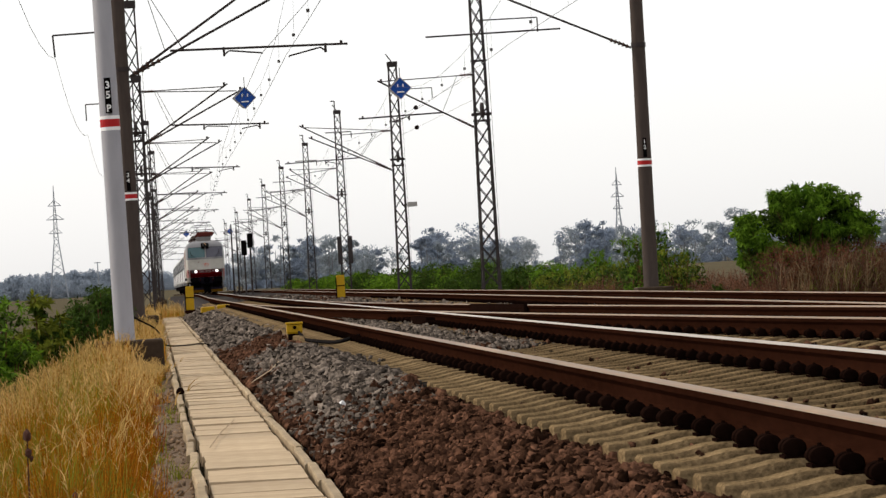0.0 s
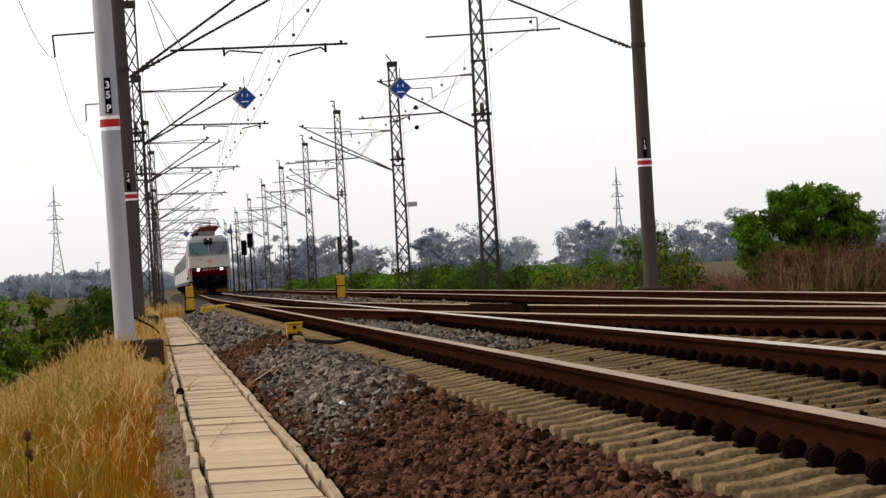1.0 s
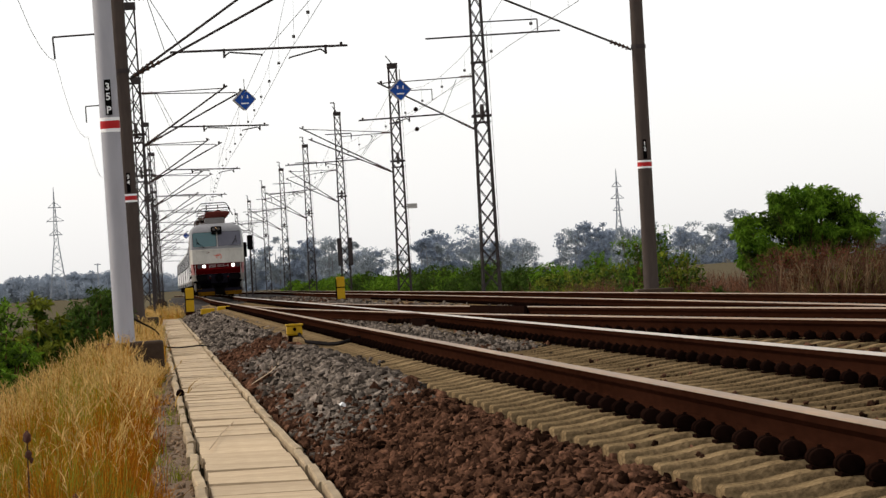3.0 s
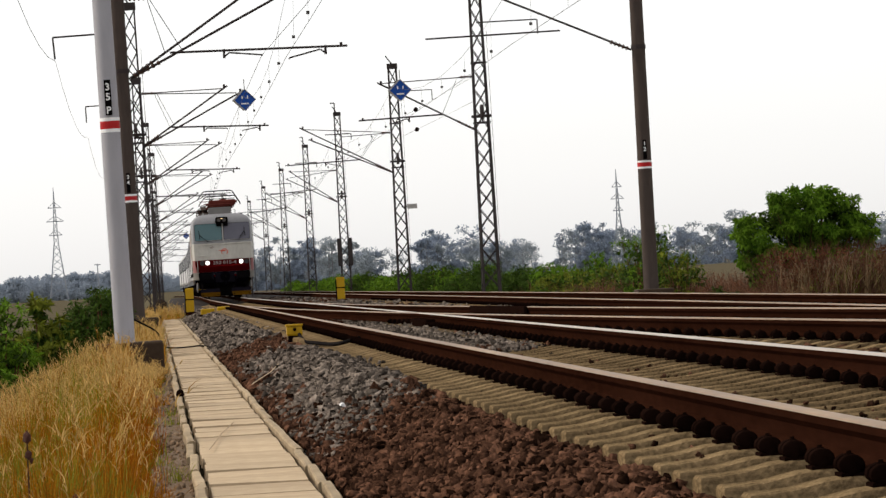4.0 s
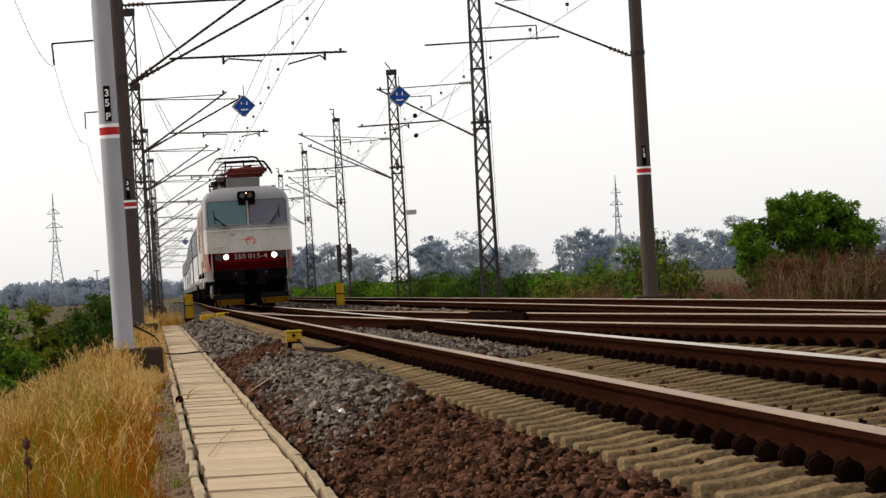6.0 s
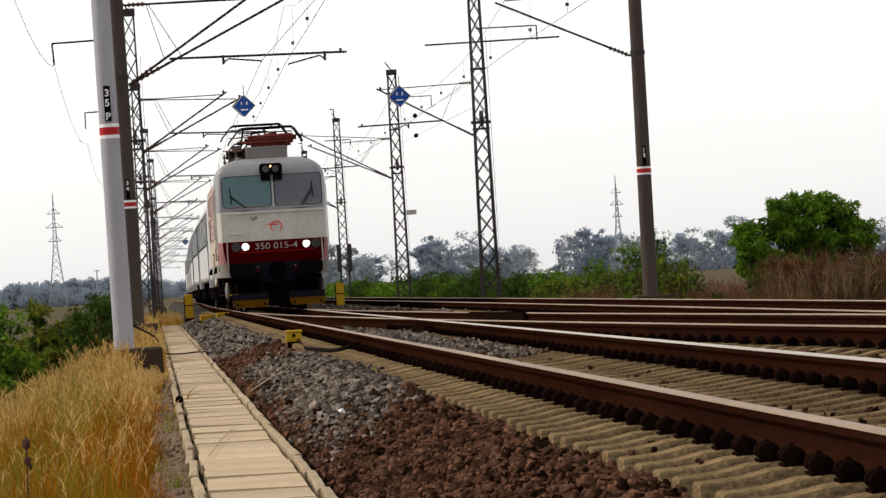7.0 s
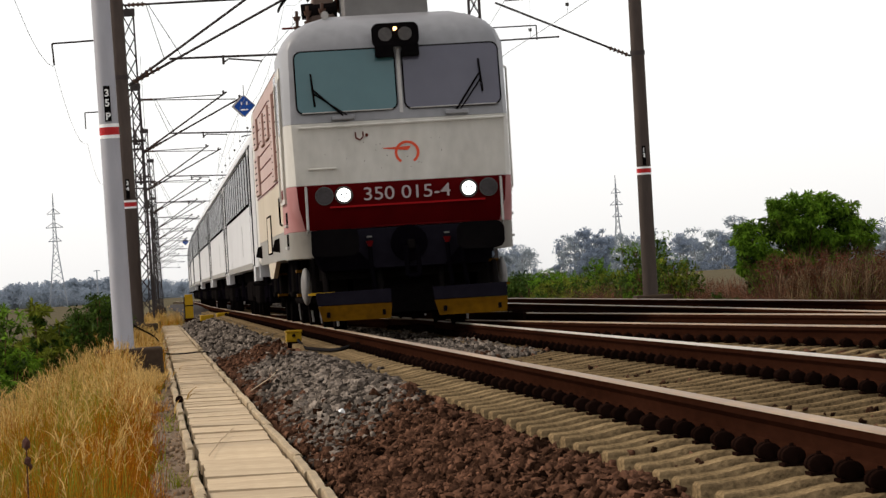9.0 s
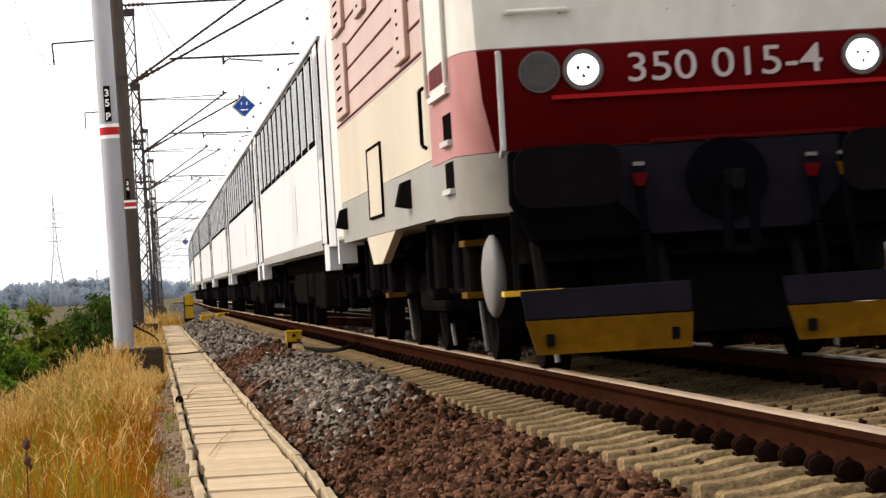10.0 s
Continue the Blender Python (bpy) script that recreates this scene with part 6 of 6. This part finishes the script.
        part("spring_drum", Shape().tube((-0.42, y, 4.38), (0.74, y, 4.40), 0.125, n=14).tube((-0.5, y - 0.02, 4.38), (0.82, y - 0.02, 4.40), 0.05, n=8).box(-0.36, 0.66, y - 0.34, y - 0.15, 4.2, 4.34).tube((-0.1, y + 0.2, 4.44), (0.3, y + 0.2, 4.52), 0.07, n=8), MAROON, pan, "rusty spring drum")
        part("frame_tube", Shape().path([(-0.5, y - 0.8, 4.2), (-0.35, y + 0.9, 4.38 + up * 0.5), (-0.3, y, 4.58 + up)], 0.025, 6).path([(0.5, y - 0.8, 4.2), (0.35, y + 0.9, 4.38 + up * 0.5), (0.3, y, 4.58 + up)], 0.025, 6), RUST, pan)
        for d in (-0.35, 0.35):
            part("collector_bow", Shape().path([(-0.93, y + d, 4.28 + up), (-0.90, y + d, 4.35 + up), (-0.64, y + d, 4.66 + up), (-0.55, y + d, 4.69 + up), (0.68, y + d, 4.69 + up), (0.76, y + d, 4.65 + up), (0.94, y + d, 4.37 + up), (0.97, y + d, 4.28 + up)], 0.019, 6), L_DARK, pan, "dark collector bow")
        part("bow_link", Shape().path([(-0.5, y - 0.35, 4.66 + up), (-0.5, y + 0.35, 4.66 + up)], 0.02, 5).path([(0.5, y - 0.35, 4.66 + up), (0.5, y + 0.35, 4.66 + up)], 0.02, 5).path([(-0.66, y - 0.3, 4.56 + up), (0.72, y - 0.3, 4.56 + up)], 0.017, 5), L_DARK, pan)
        for x in (-0.5, 0.5):
            for d in (-0.8, 0.8):
                part("foot_insulator", insulator(Shape(), (x, y + d, 3.70), (x, y + d, 4.10), 3), INSULATOR, pan, "brown insulator")
    return t


COACH_HALF = [(1.41, 0.92), (1.41, 2.76), (1.385, 2.95), (1.27, 3.18), (1.02, 3.42), (0.6, 3.60), (0.0, 3.68)]


def coach():
    t = thing("passenger_coach", "white passenger coach with a row of tall dark windows", "railway coach", "coaches of the train")
    outline = [(-x, z) for x, z in COACH_HALF] + [(x, z) for x, z in reversed(COACH_HALF[:-1])]
    part("body_shell", Shape().loft([[(x * k, y, z) for x, z in outline] for y, k in ((0.0, 0.97), (0.12, 1.0), (23.88, 1.0), (24.0, 0.97))]), C_WHITE, t, "white body shell")
    part("gangway", Shape().box(-0.75, 0.75, -0.25, 0.0, 1.1, 3.2).box(-0.75, 0.75, 24.0, 24.25, 1.1, 3.2), RUBBER, t, "black rubber gangway")
    for s in (-1, 1):
        for i in range(11):
            y = 2.25 + 1.80 * i
            w = part("window", Shape().box(min(s * 1.408, s * 1.422), max(s * 1.408, s * 1.422), y, y + 1.34, 1.93, 2.80), BLACK, t, "dark rubber window frame", 0.006)
            part("pane", Shape().box(min(s * 1.422, s * 1.426), max(s * 1.422, s * 1.426), y + 0.06, y + 1.28, 1.98, 2.76), C_GLASS, w, "tinted pane")
        for y in (0.5, 22.5):
            d = part("door", Shape().box(min(s * 1.408, s * 1.425), max(s * 1.408, s * 1.425), y, y + 1.0, 0.96, 2.82), C_WHITE, t, "white folding door")
            part("door_window", Shape().box(min(s * 1.425, s * 1.429), max(s * 1.425, s * 1.429), y + 0.2, y + 0.8, 1.75, 2.72), C_GLASS, d, "narrow dark door window")
            for q in (y - 0.04, y + 1.0):
                part("door_seal", Shape().box(min(s * 1.41, s * 1.428), max(s * 1.41, s * 1.428), q, q + 0.04, 0.94, 2.84), BLACK, d)
            part("footboard", Shape().box(min(s * 1.2, s * 1.46), max(s * 1.2, s * 1.46), y, y + 1.0, 0.62, 0.66), L_DARK, d)
            part("end_panel", Shape().box(min(s * 1.30, s * 1.412), max(s * 1.30, s * 1.412), y, y + 1.0, 0.70, 0.955), C_WHITE, t, "white valance under the door")
        part("drip_rail", Shape().box(min(s * 1.395, s * 1.43), max(s * 1.395, s * 1.43), 0.2, 23.8, 2.84, 2.865), L_GREY, t)
        part("sole_bar", Shape().box(min(s * 1.38, s * 1.418), max(s * 1.38, s * 1.418), 1.6, 22.4, 0.90, 1.0), L_GREYSIDE, t, "dusty grey sole bar")
        part("lettering_bar", Shape().box(min(s * 1.411, s * 1.414), max(s * 1.411, s * 1.414), 8.2, 8.32, 1.15, 1.7), L_GREY, t, "grey vertical line of small writing")
    part("underframe", Shape().box(-1.1, 1.1, 1.0, 23.0, 0.72, 0.92), L_DARK, t, "sooty underframe")
    for y0, y1, z in ((7.2, 9.6, 0.3), (10.2, 11.4, 0.42), (12.2, 15.8, 0.34)):
        part("equipment_case", Shape().box(-1.2, 1.2, y0, y1, z, 0.72), L_DARK, t, "sooty equipment case", 0.04)
    for y in (3.3, 20.7):
        bo = part("bogie", Shape().box(-1.1, -0.92, y - 1.7, y + 1.7, 0.42, 0.66).box(0.92, 1.1, y - 1.7, y + 1.7, 0.42, 0.66).box(-0.9, 0.9, y - 0.3, y + 0.3, 0.35, 0.65), L_DARK, t, "sooty bogie frame", 0.03)
        for s in (-1, 1):
            for d in (-1.25, 1.25):
                part("axle_box", Shape().box(s * 1.08 - 0.09, s * 1.08 + 0.09, y + d - 0.16, y + d + 0.16, 0.32, 0.62), L_DUSK, bo, "sooty axle box", 0.03)
            part("damper", Shape().tube((s * 1.16, y - 0.5, 0.4), (s * 1.16, y + 0.1, 0.85), 0.035, n=8), L_DUSK, bo)
    for y in (2.05, 4.55, 19.45, 21.95):
        wheelset(t, y, 0.46, L_DARK)
    for y in (5, 12, 19):
        part("roof_vent", Shape().box(-0.5, 0.5, y, y + 1.2, 3.58, 3.74), L_GREY, t, "grey roof vent", 0.03)
    return t


loco = locomotive()
coaches = [coach()]
for _ in range(6):
    coaches.append(copy_thing(coaches[0], pose(0, 0, 0)))

# ================= sleepers and fastenings =================
sleeper_mesh, clip_mesh = sleeper_shape().mesh("sleeper"), clip_shape().mesh("rail_fastening")
SL = random.Random(41)
clip_mesh.polygons.foreach_set("use_smooth", [True] * len(clip_mesh.polygons))
clip_mesh.set_sharp_from_angle(angle=radians(40))
sleeper_mesh.polygons.foreach_set("use_smooth", [True] * len(sleeper_mesh.polygons))
sleeper_mesh.set_sharp_from_angle(angle=radians(28))


def lay(track_ob, centre, rows_, parts_until, turn):
    far_s, far_c = Shape(), Shape()
    s0, c0 = sleeper_shape(), clip_shape()
    for y in rows_:
        x, z = centre(y), dip(y)
        base = pose(x, y, z + RAISE + SL.uniform(-0.006, 0.004), 0, 0, turn(y) + SL.uniform(-0.5, 0.5))
        spots = [base @ pose(g * GAUGE, 0, 0, 0, 0, 0 if e < 0 else 180) for g in (-1, 1) for e in (-1, 1)]
        if y < parts_until[0]:
            part("sleeper", sleeper_mesh, SLEEPER, track_ob, m=base)
        else:
            far_s.add([base @ Vector(p) for p in s0.v], s0.f)
        for m in spots:
            if y < parts_until[1]:
                part("rail_fastening", clip_mesh, CLIP, track_ob, m=m)
            else:
                far_c.add([m @ Vector(p) for p in c0.v], c0.f)
    if far_s.v:
        tagged(part("far_sleepers", far_s, SLEEPER, track_ob), kind="stuff")
    tagged(part("far_fastenings", far_c, CLIP, track_ob), kind="stuff")


lay(track_near, lambda y: NEAR + bend(y), [-8.94 + 0.571 * i for i in range(298)], (162, 36), lambda y: 0)
lay(track_cross, lambda y: NEAR + swing(y), [24 + 0.6 * i for i in range(62)], (60, 60), lambda y: math.degrees(math.atan2(115 - y, 1100)))
lay(track_second, lambda y: SECOND + bend(y), [38 + 0.6 * i for i in range(150)], (120, 80), lambda y: 0)


# ================= what moves =================
def motions():
    """The train runs in at a steady 27 m/s along the near line."""
    times = [(0.0, 291.5), (2.5, 222.8), (4.0, 181.2), (4.5, 167.4), (5.0, 153.6), (5.5, 140.0), (7.0, 100.0), (7.5, 87.2), (8.0, 74.3), (8.5, 61.4), (9.0, 48.4), (9.5, 34.9), (10.0, 21.4)]

    def at(y):
        return NEAR + 0.02 + bend(y), y, dip(y) + RAISE

    def rows(offset, length):
        out = []
        for t, y in times:
            a, b = at(y + offset), at(y + offset + length)
            out.append((t, pose(*a, 0, 0, math.degrees(math.atan2(-(b[0] - a[0]), b[1] - a[1])))))
        return out

    walk(loco, rows(0.0, 14.0))
    ts, ys = [a for a, b in times], [b for a, b in times]
    for w, y in WHEELSETS:
        walk(w, [(i / 30, pose(0, y, 0.625, math.degrees((ys[0] - float(np.interp(i / 30, ts, ys))) / 0.625))) for i in range(301)])
    for i, c in enumerate(coaches):
        walk(c, rows(15.4 + 24.5 * i, 24.0))


motions()
